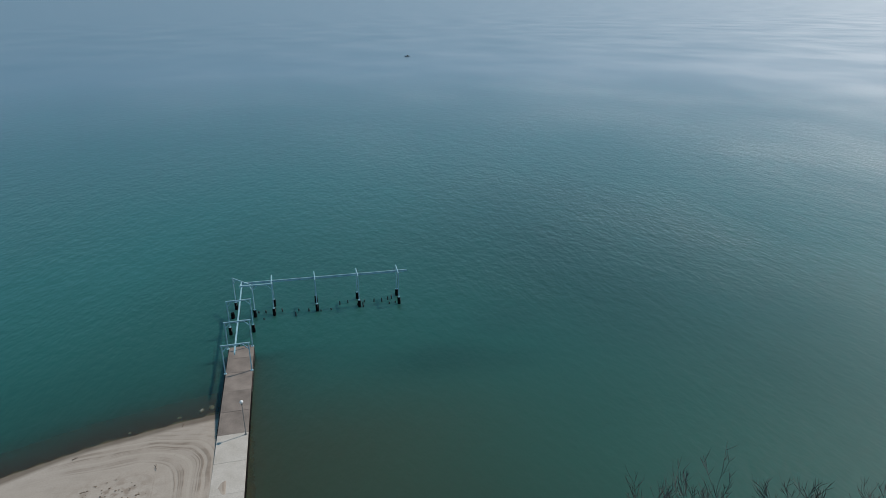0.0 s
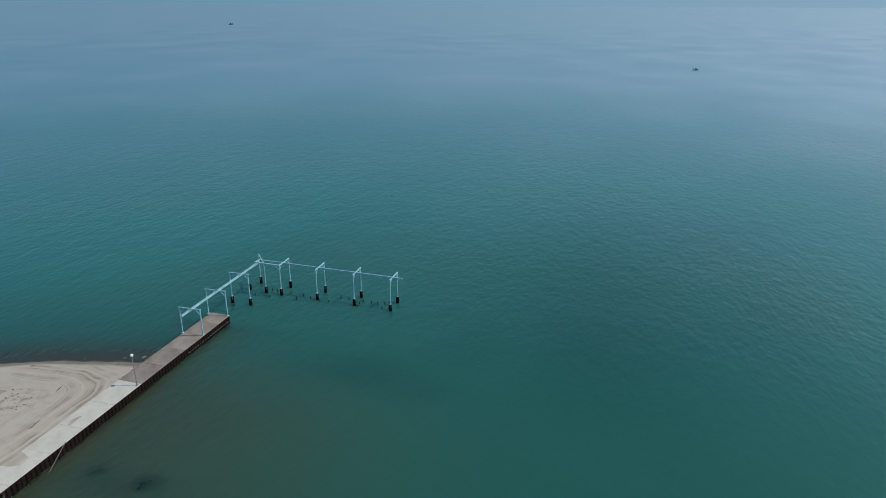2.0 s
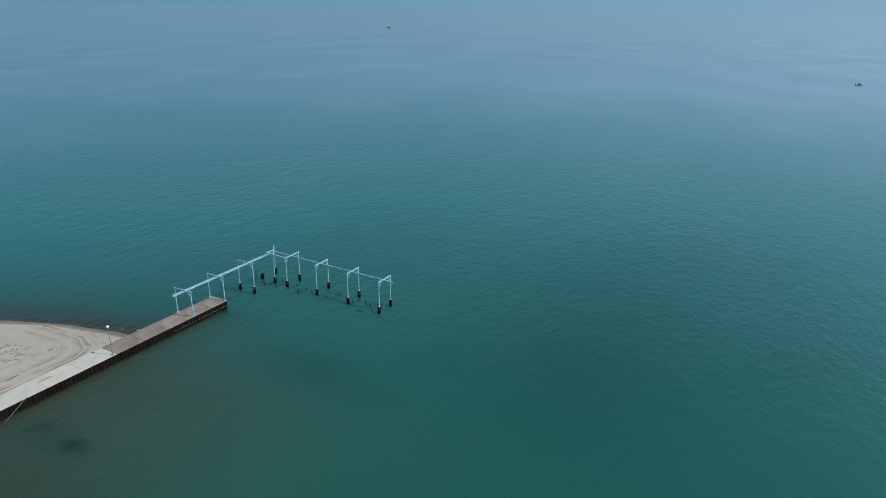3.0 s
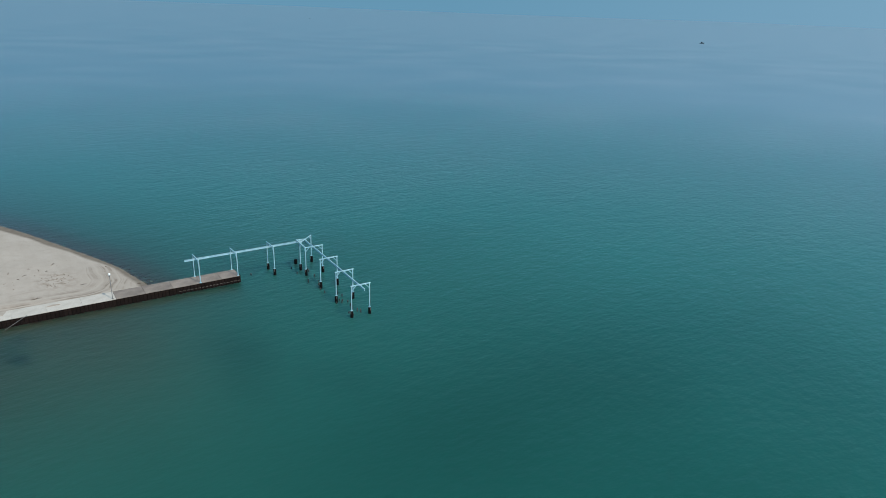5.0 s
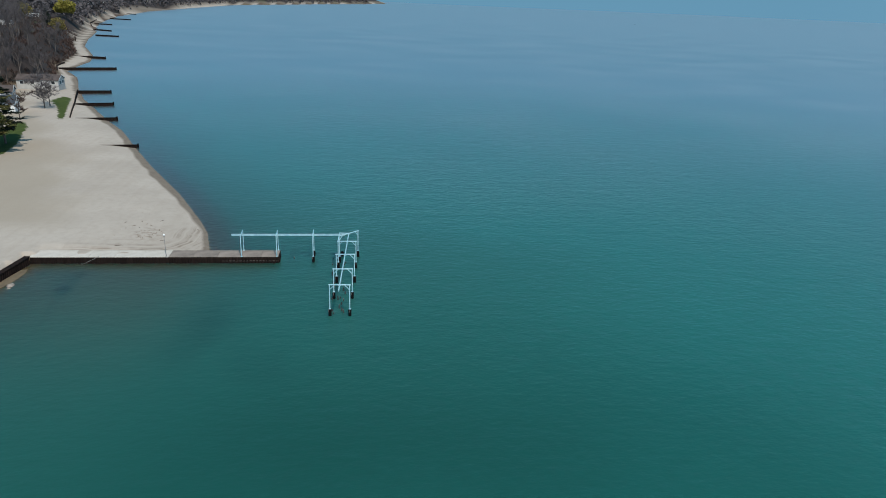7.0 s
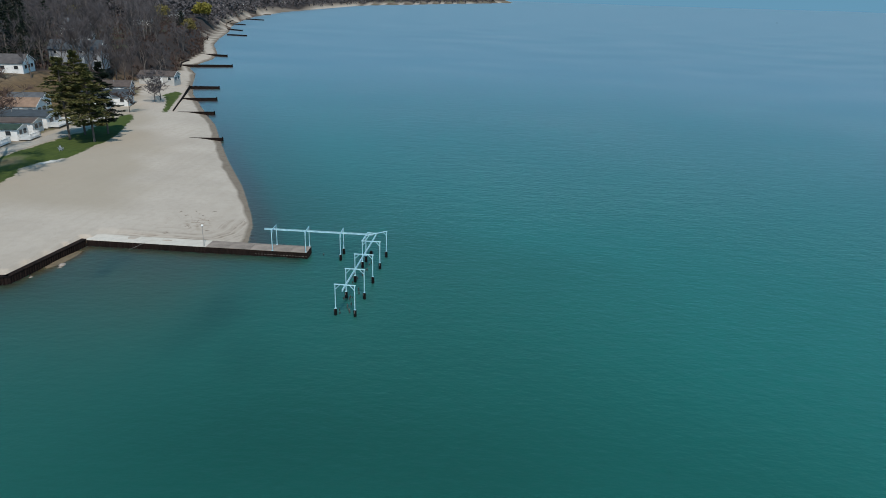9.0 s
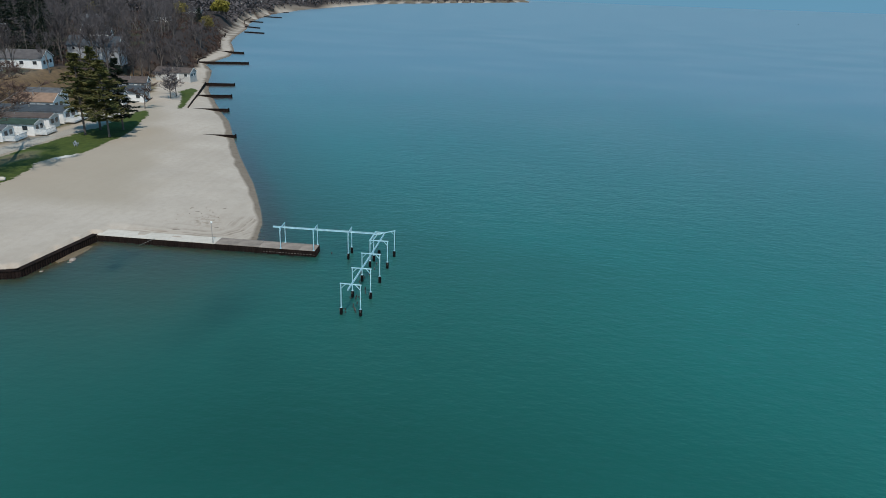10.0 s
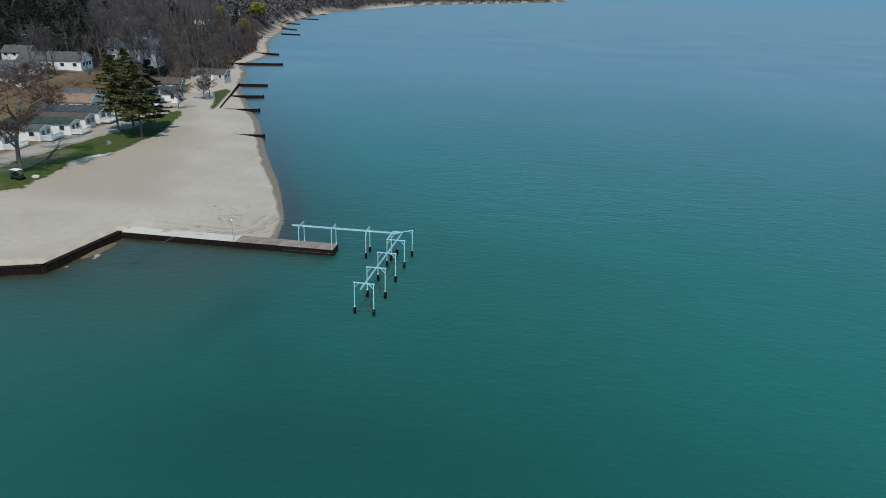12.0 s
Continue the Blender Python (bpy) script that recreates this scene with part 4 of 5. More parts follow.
# ---- houses ----
def window_part(parent, x, y, z, w, h, facing, frame_mat=None):
    """A framed window on a wall that faces +y, -y, +x or -x."""
    ang = {"+y": 0, "-y": 180, "+x": -90, "-x": 90}[facing]
    m = Matrix.Translation((x, y, z)) @ Matrix.Rotation(radians(ang), 4, 'Z')
    bm = bmesh.new()
    for a, b in (((-w / 2, h / 2), (w / 2, h / 2)), ((-w / 2, -h / 2), (w / 2, -h / 2)), ((-w / 2, -h / 2), (-w / 2, h / 2)), ((w / 2, -h / 2), (w / 2, h / 2))):
        beam(bm, (a[0], 0.03, a[1]), (b[0], 0.03, b[1]), 0.1, 0.1, up=(0, 1, 0))
    f = part("window", bm, frame_mat or M_TRIM, parent)
    f.matrix_local = m
    bm = bmesh.new()
    box(bm, -w / 2 + 0.03, 0.0, -h / 2 + 0.03, w / 2 - 0.03, 0.03, h / 2 - 0.03)
    part("pane", bm, M_GLASS, f, "dark window pane")


def house(name, x, y, z, ang, w, L, eave, ridge, roof, wall, label, porch=False, group="", over=0.35, wins=4, front_wins=2, category="house", carport=False):
    """Gable house. Its front gable faces local +y, its length runs back along -y."""
    t = thing(name, pose(x, y, z, 0, 0, ang), label, category, group)
    bm = bmesh.new()
    a = [bm.verts.new(p) for p in ((-w / 2, 0, -2.4), (w / 2, 0, -2.4), (w / 2, 0, eave), (0, 0, ridge), (-w / 2, 0, eave))]
    b = [bm.verts.new((v.co.x, -L, v.co.z)) for v in a]
    bm.faces.new(list(reversed(a)))
    bm.faces.new(b)
    for i, j in ((0, 1), (1, 2), (4, 0)):
        bm.faces.new((a[i], a[j], b[j], b[i]))
    bmesh.ops.recalc_face_normals(bm, faces=bm.faces)
    part("wall", bm, wall, t)
    for s in (-1, 1):
        bm = bmesh.new()
        drop = (ridge - eave) / (w / 2) * over
        pts = ((0, ridge + 0.02), (s * (w / 2 + over), eave - drop + 0.02))
        vs = []
        for yy in (over, -L - over):
            for px, pz in pts:
                vs.append(bm.verts.new((px, yy, pz)))
            for px, pz in reversed(pts):
                vs.append(bm.verts.new((px, yy, pz + 0.13)))
        for f in ((0, 1, 2, 3), (4, 7, 6, 5), (0, 4, 5, 1), (1, 5, 6, 2), (2, 6, 7, 3), (3, 7, 4, 0)):
            bm.faces.new([vs[i] for i in f])
        bmesh.ops.recalc_face_normals(bm, faces=bm.faces)
        part("roof", bm, roof, t)
        bm = bmesh.new()
        beam(bm, (0, over + 0.02, ridge + 0.03), (s * (w / 2 + over), over + 0.02, eave - drop + 0.03), 0.06, 0.2)
        part("bargeboard", bm, M_TRIM, t)
    for k in range(front_wins):
        window_part(t, (k + 0.5) / front_wins * w * 0.8 - w * 0.4, 0.01, 1.55, 0.8 * w / front_wins * 0.75, 1.2, "+y")
    for k in range(wins):
        for s, fc in ((1, "+x"), (-1, "-x")):
            window_part(t, s * (w / 2 + 0.01), -L * (k + 0.5) / wins, 1.55, 1.2, 1.1, fc)
            if eave > 4:
                window_part(t, s * (w / 2 + 0.01), -L * (k + 0.5) / wins, 3.7, 1.0, 1.0, fc)
    bm = bmesh.new()
    box(bm, -0.45, -0.02, 0.05, 0.45, 0.05, 2.05, 0.01)
    d = part("door", bm, M_TRIM, t)
    d.matrix_local = Matrix.Translation((w / 2 + 0.01, -L * 0.36, 0)) @ Matrix.Rotation(radians(-90), 4, 'Z')
    bm = bmesh.new()
    tube(bm, [(w * 0.2, -L * 0.55, ridge - 0.5), (w * 0.2, -L * 0.55, ridge + 0.35)], [0.12, 0.12], 8)
    part("vent_pipe", bm, M_LAMPPOST, t)
    if porch:
        bm = bmesh.new()
        box(bm, -w / 2, 0.02, 0.15, w / 2, 2.6, 0.35)
        part("porch_deck", bm, M_TRIM, t)
        baluster = None
        for xx, yy, x2, y2 in ((-w / 2, 2.55, w / 2, 2.55), (w / 2, 0.1, w / 2, 2.55), (-w / 2, 0.1, -w / 2, 2.55)):
            bm = bmesh.new()
            beam(bm, (xx, yy, 1.25), (x2, y2, 1.25), 0.09, 0.09)
            beam(bm, (xx, yy, 0.5), (x2, y2, 0.5), 0.07, 0.07)
            nn = 14
            rail = part("railing", bm, M_TRIM, t, "white porch railing")
            if baluster is None:
                bm = bmesh.new()
                beam(bm, (0, 0, 0.15), (0, 0, 1.2), 0.09, 0.09)
                baluster = mesh_of("baluster", bm, M_TRIM)
            for k in range(nn + 1):
                o = part("baluster", baluster, M_TRIM, rail)
                o.location = (xx + (x2 - xx) * k / nn, yy + (y2 - yy) * k / nn, 0)
    return t


GZ0 = 1.95
HG = "mobile homes along the lane"
house("mobile_home", -30, -77.6, GZ0, 8, 4.6, 15, 2.5, 3.05, M_ROOFS[0], M_WHITE, "white mobile home with grey shingle roof beside the lane", True, HG)
house("mobile_home", -40, -76.6, GZ0, 8, 4.8, 15, 2.5, 3.1, M_ROOFS[0], M_WHITE, "white mobile home with grey roof and railed porch", True, HG)
house("mobile_home", -49.5, -75.3, GZ0, 8, 4.8, 14, 2.5, 3.1, M_ROOFS[0], M_WHITE, "white mobile home with dark roof and white railed porch", True, HG)
house("mobile_home", -57.3, -73.5, GZ0, 8, 4.8, 15, 2.5, 3.1, M_ROOFS[1], M_WHITE, "white mobile home with dark green roof and shutters", True, HG)
house("mobile_home", -64.8, -74.7, GZ0, 8, 5.0, 15, 2.6, 3.2, M_ROOFS[2], M_WHITE, "white mobile home with brown shingle roof", False, HG)
house("mobile_home", -73.5, -76.1, GZ0, 8, 7.6, 16, 2.7, 3.6, M_ROOFS[3], M_WHITE, "wide white cottage with blue-grey roof and fenced porch", True, HG)
house("cottage", -84.5, -86, 2.3, 8, 6.4, 10, 2.6, 4.3, M_ROOFS[4], M_WHITE, "white cottage with tan shingle roof near the hill", False)
house("cottage", -91.5, -89, 2.6, 8, 6.0, 9, 2.6, 4.3, M_ROOFS[0], M_WHITE, "white cottage with grey gable roof below the hill", False)
house("cottage", -112, -75.6, 1.5, 14, 7.5, 13, 2.6, 4.2, M_ROOFS[3], M_WHITE, "white cottage with dark blue roof beside the lane", False)
house("cottage", -103.5, -78.0, 1.8, 14, 5.2, 9, 2.4, 3.7, M_ROOFS[3], M_WHITE, "small white cottage with dark blue roof beside the lane", False)
house("cottage", -130, -84.0, 1.9, 14, 6.0, 9, 2.6, 4.1, M_ROOFS[2], M_GREYSIDE, "small grey cottage with brown roof", False)
house("beach_house", -161.5, -82.2, 1.9, 3, 6.5, 13.0, 2.5, 3.9, M_ROOFS[2], M_PALESIDE, "pale grey one-storey beach house behind bare trees", False, wins=4)
house("hill_house", -113.8, -106.8, 9.8, 15, 10, 18, 2.8, 4.9, M_ROOFS[5], M_WHITE, "long white house with brown roof on the hill", False, wins=5, front_wins=3)
house("hill_house", -114, -124.8, 10.0, 15, 8, 7.5, 4.2, 6.0, M_ROOFS[5], M_WHITE, "white two-storey house with brown roof on the hill", False, wins=3)
house("hill_house", -95.7, -109.8, 9.3, 15, 7, 16, 2.5, 4.2, M_ROOFS[0], M_WHITE, "low white house with dark grey roof on the hill", False, wins=4)
house("hill_house", -85.2, -107.4, 7.8, 15, 6, 12, 2.6, 4.0, M_ROOFS[3], M_WHITE, "low white cottage with railed porch on the slope", True, wins=4)
house("hill_house", -151, -103.0, 9.3, 14, 10, 16.5, 4.6, 7.4, M_ROOFS[3], M_GREYSIDE, "two-storey grey house with blue-grey roof on the hill", False, wins=4, front_wins=4)
for x, y, a in ((-185, -170, 15), (-150, -172, 20), (-225, -150, 15), (-260, -170, 15), (-190, -128, 20), (-300, -190, 15), (-330, -168, 15)):
    house("hill_house", x, y, float(ground_height(np.array([float(x)]), np.array([float(y)]))[0][0]), a, 8, 10, 3.2, 5.4, M_ROOFS[0], M_WHITE, "white house half hidden among bare trees", False, wins=4)
for x, y in ((-455, -200), (-585, -235), (-700, -275), (-760, -290), (-830, -300), (-930, -320), (-1050, -345), (-1180, -360), (-1400, -365)):
    house("shore_house", x, y, float(ground_height(np.array([float(x)]), np.array([float(y)]))[0][0]) - 0.3, 20, 8, 11, 3.4, 6.0, M_ROOFS[0], M_WHITE, "distant pale house above the shore", False, wins=3)


# ---- trees ----
def bare_tree_meshes(seed, H, spread, depth=4, twig_r=0.02, twigs=3, lean=0.0, trunk_r=None, first=0.28, twig_len=1.0, widen=0.0):
    """Trunk with limbs, and a crown of fine twigs, as two meshes."""
    rnd = random.Random(seed)
    bm, tw = bmesh.new(), bmesh.new()
    r0 = trunk_r or H * 0.016

    def branch(p, d, L, r, level):
        pts, rad = [p], [r]
        q, dd = p.copy(), d.copy()
        n = 4 if level < 2 else 3
        for k in range(n):
            dd = (dd + Vector((rnd.uniform(-1, 1), rnd.uniform(-1, 1), rnd.uniform(-0.5, 0.9))) * 0.12).normalized()
            q = q + dd * L / n
            pts.append(q.copy())
            rad.append(r * (1 - 0.62 * (k + 1) / n))
        if level < depth:
            tube(bm, pts, rad, 6 if level == 0 else (5 if level == 1 else 3), cap=False)
        else:
            tube(tw, pts, [max(x, twig_r) for x in rad], 3, cap=False)
        if level >= depth:
            for _ in range(twigs):
                k = rnd.randint(1, n)
                e = (dd + Vector((rnd.uniform(-1, 1), rnd.uniform(-1, 1), rnd.uniform(-0.4, 1))) * 0.8).normalized()
                side = e.cross(Vector((rnd.uniform(-1, 1), rnd.uniform(-1, 1), rnd.uniform(-1, 1)))).normalized() * twig_r
                a = pts[k]
                l2 = L * rnd.uniform(0.4, 0.9) * twig_len
                m2 = a + e * l2 * 0.5 + Vector((0, 0, 0.06 * l2))
                v = [tw.verts.new(a - side), tw.verts.new(a + side), tw.verts.new(m2 + side * 0.8), tw.verts.new(m2 - side * 0.8), tw.verts.new(a + e * l2 + Vector((0, 0, 0.2 * l2)))]
                tw.faces.new(v[:4])
                tw.faces.new((v[3], v[2], v[4]))
            return
        kids = rnd.randint(4, 6) if level == 0 else rnd.randint(3, 4)
        for c in range(kids):
            f = first + (1 - first) * (c + rnd.random()) / kids if level == 0 else rnd.uniform(0.3, 1)
            i = min(int(f * n), n - 1)
            base = pts[i].lerp(pts[i + 1], f * n - i) if f < 1 else pts[-1]
            a = rnd.uniform(0, 2 * math.pi)
            out = Vector((math.cos(a), math.sin(a), 0))
            e = (dd * (0.75 if level else 0.9) + out * spread * rnd.uniform(0.6, 1.1) + Vector((0, 0, 0.25))).normalized()
            branch(base, e, L * rnd.uniform(0.5, 0.72) * (0.8 if level == 0 else 1), max(r * rnd.uniform(0.4, 0.55), twig_r), level + 1)

    branch(Vector((0, 0, -0.3)), Vector((lean, 0.03, 1)).normalized(), H * 0.62, r0, 0)
    k = H / max(v.co.z for v in tw.verts)
    for v in [*bm.verts, *tw.verts]:
        v.co *= k
        s = 1 + widen * min(1, max(0, v.co.z / H - 0.25) / 0.3)
        v.co.x *= s
        v.co.y *= s
    return bm, tw


def bare_tree(name, seed, H, spread, m, label, twig_mat=None, **kw):
    t = thing(name, m, label, "tree", kw.pop("group", ""))
    bm, tw = bare_tree_meshes(seed, H, spread, **kw)
    part("trunk", bm, M_BARK, t)
    part("crown", tw, twig_mat or M_TWIG, t, "fine bare twigs")
    return t


def conifer(name, seed, H, R, m, label, needle, clear=0.25, ragged=0.35, group="", tufts=9, layers=26, tip=0.9):
    """Trunk and whorls of boughs carrying small tufts of needles."""
    rnd = random.Random(seed)
    t = thing(name, m, label, "tree", group)
    bm = bmesh.new()
    tube(bm, [(0, 0, -0.3), (0.05, 0, H * 0.5), (0, 0.05, H)], [H * 0.015, H * 0.01, 0.03], 7)
    cr = bmesh.new()
    for k in range(layers):
        f = (k + rnd.random()) / layers
        z = H * (clear + (1 - clear) * f)
        prof = R * (1 - f) ** tip * (0.55 + 0.45 * min(1, f * 5)) + 0.3
        for j in range(rnd.randint(4, 6)):
            a = rnd.uniform(0, 2 * math.pi)
            z = H * (clear + (1 - clear) * min(1, f + rnd.uniform(-0.5, 0.5) / layers))
            L = prof * rnd.uniform(1 - ragged * 1.6, 1 + ragged * 0.5)
            d = Vector((math.cos(a), math.sin(a), rnd.uniform(-0.12, 0.10) + 0.25 * f))
            side = Vector((-math.sin(a), math.cos(a), 0))
            p0 = Vector((0, 0, z))
            tube(bm, [p0, p0 + d * L * 0.9], [0.05, 0.015], 3, cap=False)
            for q in range(tufts):
                g = 0.25 + 0.8 * (q + rnd.random()) / tufts
                c = p0 + d * L * g + side * rnd.uniform(-0.3, 0.3) * L * (1.15 - 0.7 * g) + Vector((0, 0, rnd.uniform(-0.32, 0.22) * (0.4 + 0.05 * R) - 0.14 * g * g))
                s = rnd.uniform(0.3, 0.6) * (0.55 + 0.085 * R)
                for w in range(3):
                    ta = a + rnd.uniform(-1.0, 1.0)
                    u = Vector((math.cos(ta), math.sin(ta), rnd.uniform(-0.5, 0.6))).normalized()
                    v = u.cross(Vector((rnd.uniform(-0.7, 0.7), rnd.uniform(-0.7, 0.7), 1))).normalized()
                    x = [cr.verts.new(c - u * s * 0.8), cr.verts.new(c + v * s * 0.3), cr.verts.new(c + u * s * 1.1), cr.verts.new(c - v * s * 0.3)]
                    cr.faces.new(x)
    part("trunk", bm, M_BARK, t)
    part("crown", cr, needle, t, "layered needle boughs")
    return t


def leafy(name, seed, H, R, m, label, leaf, group="", n=900):
    """A tree in early leaf: limbs and loose drooping clumps."""
    rnd = random.Random(seed)
    t = thing(name, m, label, "tree", group)
    bm, tw = bare_tree_meshes(seed, H, 0.9, depth=3, twig_r=0.04, twigs=2)
    part("trunk", bm, M_BARK, t)
    for _ in range(n):
        a, b, k = rnd.uniform(0, 2 * math.pi), rnd.uniform(-0.75, 1), rnd.uniform(0.35, 1) ** 0.6
        lump = 0.75 + 0.4 * noise.noise((math.cos(a) * 1.6, math.sin(a) * 1.6, b * 1.8 + seed))
        c = Vector((math.cos(a) * math.sqrt(1 - b * b) * R * k * lump, math.sin(a) * math.sqrt(1 - b * b) * R * k * lump, H * 0.62 + b * H * 0.36 * k * lump))
        for w in range(2):
            s = rnd.uniform(0.3, 0.75) * R / 6
            u = Vector((rnd.uniform(-1, 1), rnd.uniform(-1, 1), rnd.uniform(-1.3, 0.3))).normalized()
            v = u.cross(Vector((rnd.uniform(-1, 1), rnd.uniform(-1, 1), rnd.uniform(-1, 1)))).normalized()
            tw.faces.new([tw.verts.new(c - u * s), tw.verts.new(c + v * s * 0.5), tw.verts.new(c + u * s), tw.verts.new(c - v * s * 0.5)])
    part("crown", tw, leaf, t, "loose yellow-green spring foliage")
    return t


def gz(x, y):
    return float(ground_height(np.array([float(x)]), np.array([float(y)]))[0][0])


# pines by the lawn
conifer("pine", 1, 18.0, 5.6, pose(-59.5, -64.2, 1.9), "tall ragged pine with olive-lit boughs at the lawn's edge", M_NEEDLE, 0.30, 0.45, "pines by the lawn", 26, 22, 0.72)
conifer("pine", 2, 19.0, 5.6, pose(-65.5, -64.0, 1.9), "tall ragged pine with bare lower trunk", M_NEEDLE, 0.24, 0.45, "pines by the lawn", 26, 23, 0.72)
conifer("pine", 3, 17.0, 6.2, pose(-59.0, -58.2, 1.8), "broad pine with sunlit olive boughs on the grass", M_NEEDLE, 0.22, 0.45, "pines by the lawn", 26, 22, 0.72)
conifer("pine", 4, 16.5, 4.4, pose(-67.8, -59.6, 1.8), "narrow dark green pine standing behind the others", M_DARKNEEDLE, 0.15, 0.35, "pines by the lawn", 26, 25, 0.8)

# bare trees standing free
bare_tree("bare_tree", 47, 20.5, 1.35, pose(-22.9, -61.0, 1.8), "large bare tree with dark trunk on the lawn", M_BUD, depth=5, twigs=14, twig_r=0.015, trunk_r=0.5, first=0.3, twig_len=1.5, widen=0.8)
bare_tree("bare_tree", 12, 8.0, 1.5, pose(-98.5, -69.6, gz(-98.5, -69.6)), "small round red-budding tree on the grass", M_BUD, depth=4, twigs=11, twig_r=0.02, first=0.1, twig_len=1.5, widen=0.3)
bare_tree("bare_tree", 13, 10.5, 1.4, pose(-119.0, -71.6, gz(-119, -71.6)), "bare tree on the sand behind the beach", None, depth=4, twigs=10, twig_r=0.022, first=0.12, twig_len=1.6, widen=0.3)
bare_tree("bare_tree", 14, 10.5, 1.3, pose(-124.5, -72.2, gz(-124.5, -72.2)), "bare leaning tree on the sand behind the beach", None, depth=4, twigs=10, twig_r=0.022, first=0.12, twig_len=1.6, widen=0.3, lean=0.15)
bare_tree("bare_tree", 15, 13.0, 0.8, pose(-33.0, -82.5, 1.9), "bare tree between the mobile homes", M_BUD, depth=4, twigs=4, twig_r=0.03, first=0.2)

# bare trees on the meadow in front of the hill houses
for x, y, H, s in ((-92, -104, 16, 61), (-97, -105.5, 14, 62), (-107.5, -102.5, 13, 63), (-97.5, -113, 15, 64), (-134, -99.5, 16, 65), (-79, -101, 12, 67), (-140, -98, 17, 68), (-143.5, -104.5, 18, 69), (-138, -105, 16, 70), (-146, -97.5, 15, 71)):
    bare_tree("bare_tree", s, H, 0.7, pose(x, y, gz(x, y)), "slender bare tree on the grassy slope", None, depth=4, twigs=7, twig_r=0.03, first=0.35, group="bare trees on the slope")

# tall bare trees on the bank behind the seawall
NEAR_TREES = [(20.1, -38.9, 15.0, 135, 25), (17.8, -42.2, 15.0, 135, 31), (19.2, -40.3, 15.0, 90, 64), (23.6, -40.1, 15.0, 135, 43), (24.2, -43.2, 15.0, 0, 54), (28.2, -42.8, 15.0, 0, 75)]
for x, y, H, turn, s in NEAR_TREES:
    bare_tree("bare_tree", s, H, 0.6, pose(x, y, gz(x, y), 0, 0, turn), "tall bare tree with forked pale branches on the bank", M_PALEBARK, depth=5, twigs=3, twig_r=0.011, first=0.45, group="bare trees on the bank")

# woods on the hill
kinds = [bare_tree("bare_tree", 31, 15, 0.75, pose(-130, -122, 8.9), "grey bare hardwood on the wooded hill", None, depth=3, twigs=15, twig_r=0.032, first=0.35, group="bare woods on the hill"),
         bare_tree("bare_tree", 32, 17, 0.6, pose(-126, -120, 9.0), "tall grey bare hardwood on the wooded hill", None, depth=3, twigs=15, twig_r=0.032, first=0.4, group="bare woods on the hill"),
         bare_tree("bare_tree", 33, 13, 0.8, pose(-133, -108, 9.0), "grey bare hardwood on the wooded hill", None, depth=3, twigs=15, twig_r=0.032, first=0.3, group="bare woods on the hill")]
firs = [conifer("conifer", 41, 17, 3.6, pose(-135, -150, 10), "dark green conifer among bare trees", M_DARKNEEDLE, 0.1, 0.35, "conifers on the hill", 6, 20, 0.85),
        conifer("conifer", 42, 14, 4.0, pose(-155, -170, 10.5), "dark green conifer among bare trees", M_DARKNEEDLE, 0.15, 0.4, "conifers on the hill", 6, 18, 0.8)]
rnd = random.Random(77)
HOUSES = [(-112, -110, 9), (-109, -118, 8), (-113, -128, 7), (-97, -117, 9), (-83, -112, 8), (-146, -109, 8.5), (-88, -92, 10), (-120, -88, 12), (-161.5, -88.5, 11)]
placed = []
joined = []
tries = 0
while len(placed) < 430 and tries < 30000:
    tries += 1
    x = -64 - 400 * rnd.random() ** 1.3
    foot = np.interp(-x, [40, 66, 80, 90, 125, 147, 175, 190, 210, 235, 262, 300, 370, 430, 520], [-117, -105, -97.5, -92.5, -93, -92.5, -92, -95, -101, -112, -116.5, -125, -152, -170, -195])
    back = rnd.random()
    y = foot - (2.5 if x < -112 else 13) - back ** 1.3 * (70 + 0.32 * (-x))
    if x < -290 and y > foot - 28:
        continue
    if any(math.hypot(x - a, y - b) < r for a, b, r in HOUSES):
        continue
    if any((x - a) ** 2 + (y - b) ** 2 < 11 for a, b in placed):
        continue
    # the grey house and the willows stand clear
    if -152 < x < -122 and y > -103:
        continue
    ux, uy = (x - 85) / math.hypot(x - 85, y - 29), (y - 29) / math.hypot(x - 85, y - 29)
    if any(abs((wx - 85) * uy - (wy - 29) * ux) < wr and wx - 8 < x < -200 and wx > -1000 for wx, wy, wr in ((-480, -194, 9), (-356, -172, 5), (-317, -139.5, 5))):
        continue
    # the meadow in front of the long house stays open
    if x > -110 and y > -118:
        continue
    placed.append((x, y))
    s = rnd.uniform(0.75, 1.2)
    deep = math.hypot(x - 85, y - 29) > 245 and (y - 29) / (x - 85) > 0.66
    src = rnd.choice(firs) if rnd.random() < (0.9 if deep else 0.12 if back > 0.45 else 0.02) else rnd.choice(kinds)
    m = Matrix.Translation((x, y, gz(x, y) - 0.1)) @ Matrix.Rotation(rnd.uniform(0, 6.3), 4, 'Z') @ Matrix.Diagonal((s * rnd.uniform(0.85, 1.1), s, s * rnd.uniform(0.9, 1.1), 1))
    if src in kinds and math.hypot(x - 85, y - 29) > 330:
        joined.append((src, m))
    else:
        copy_thing(src, m)


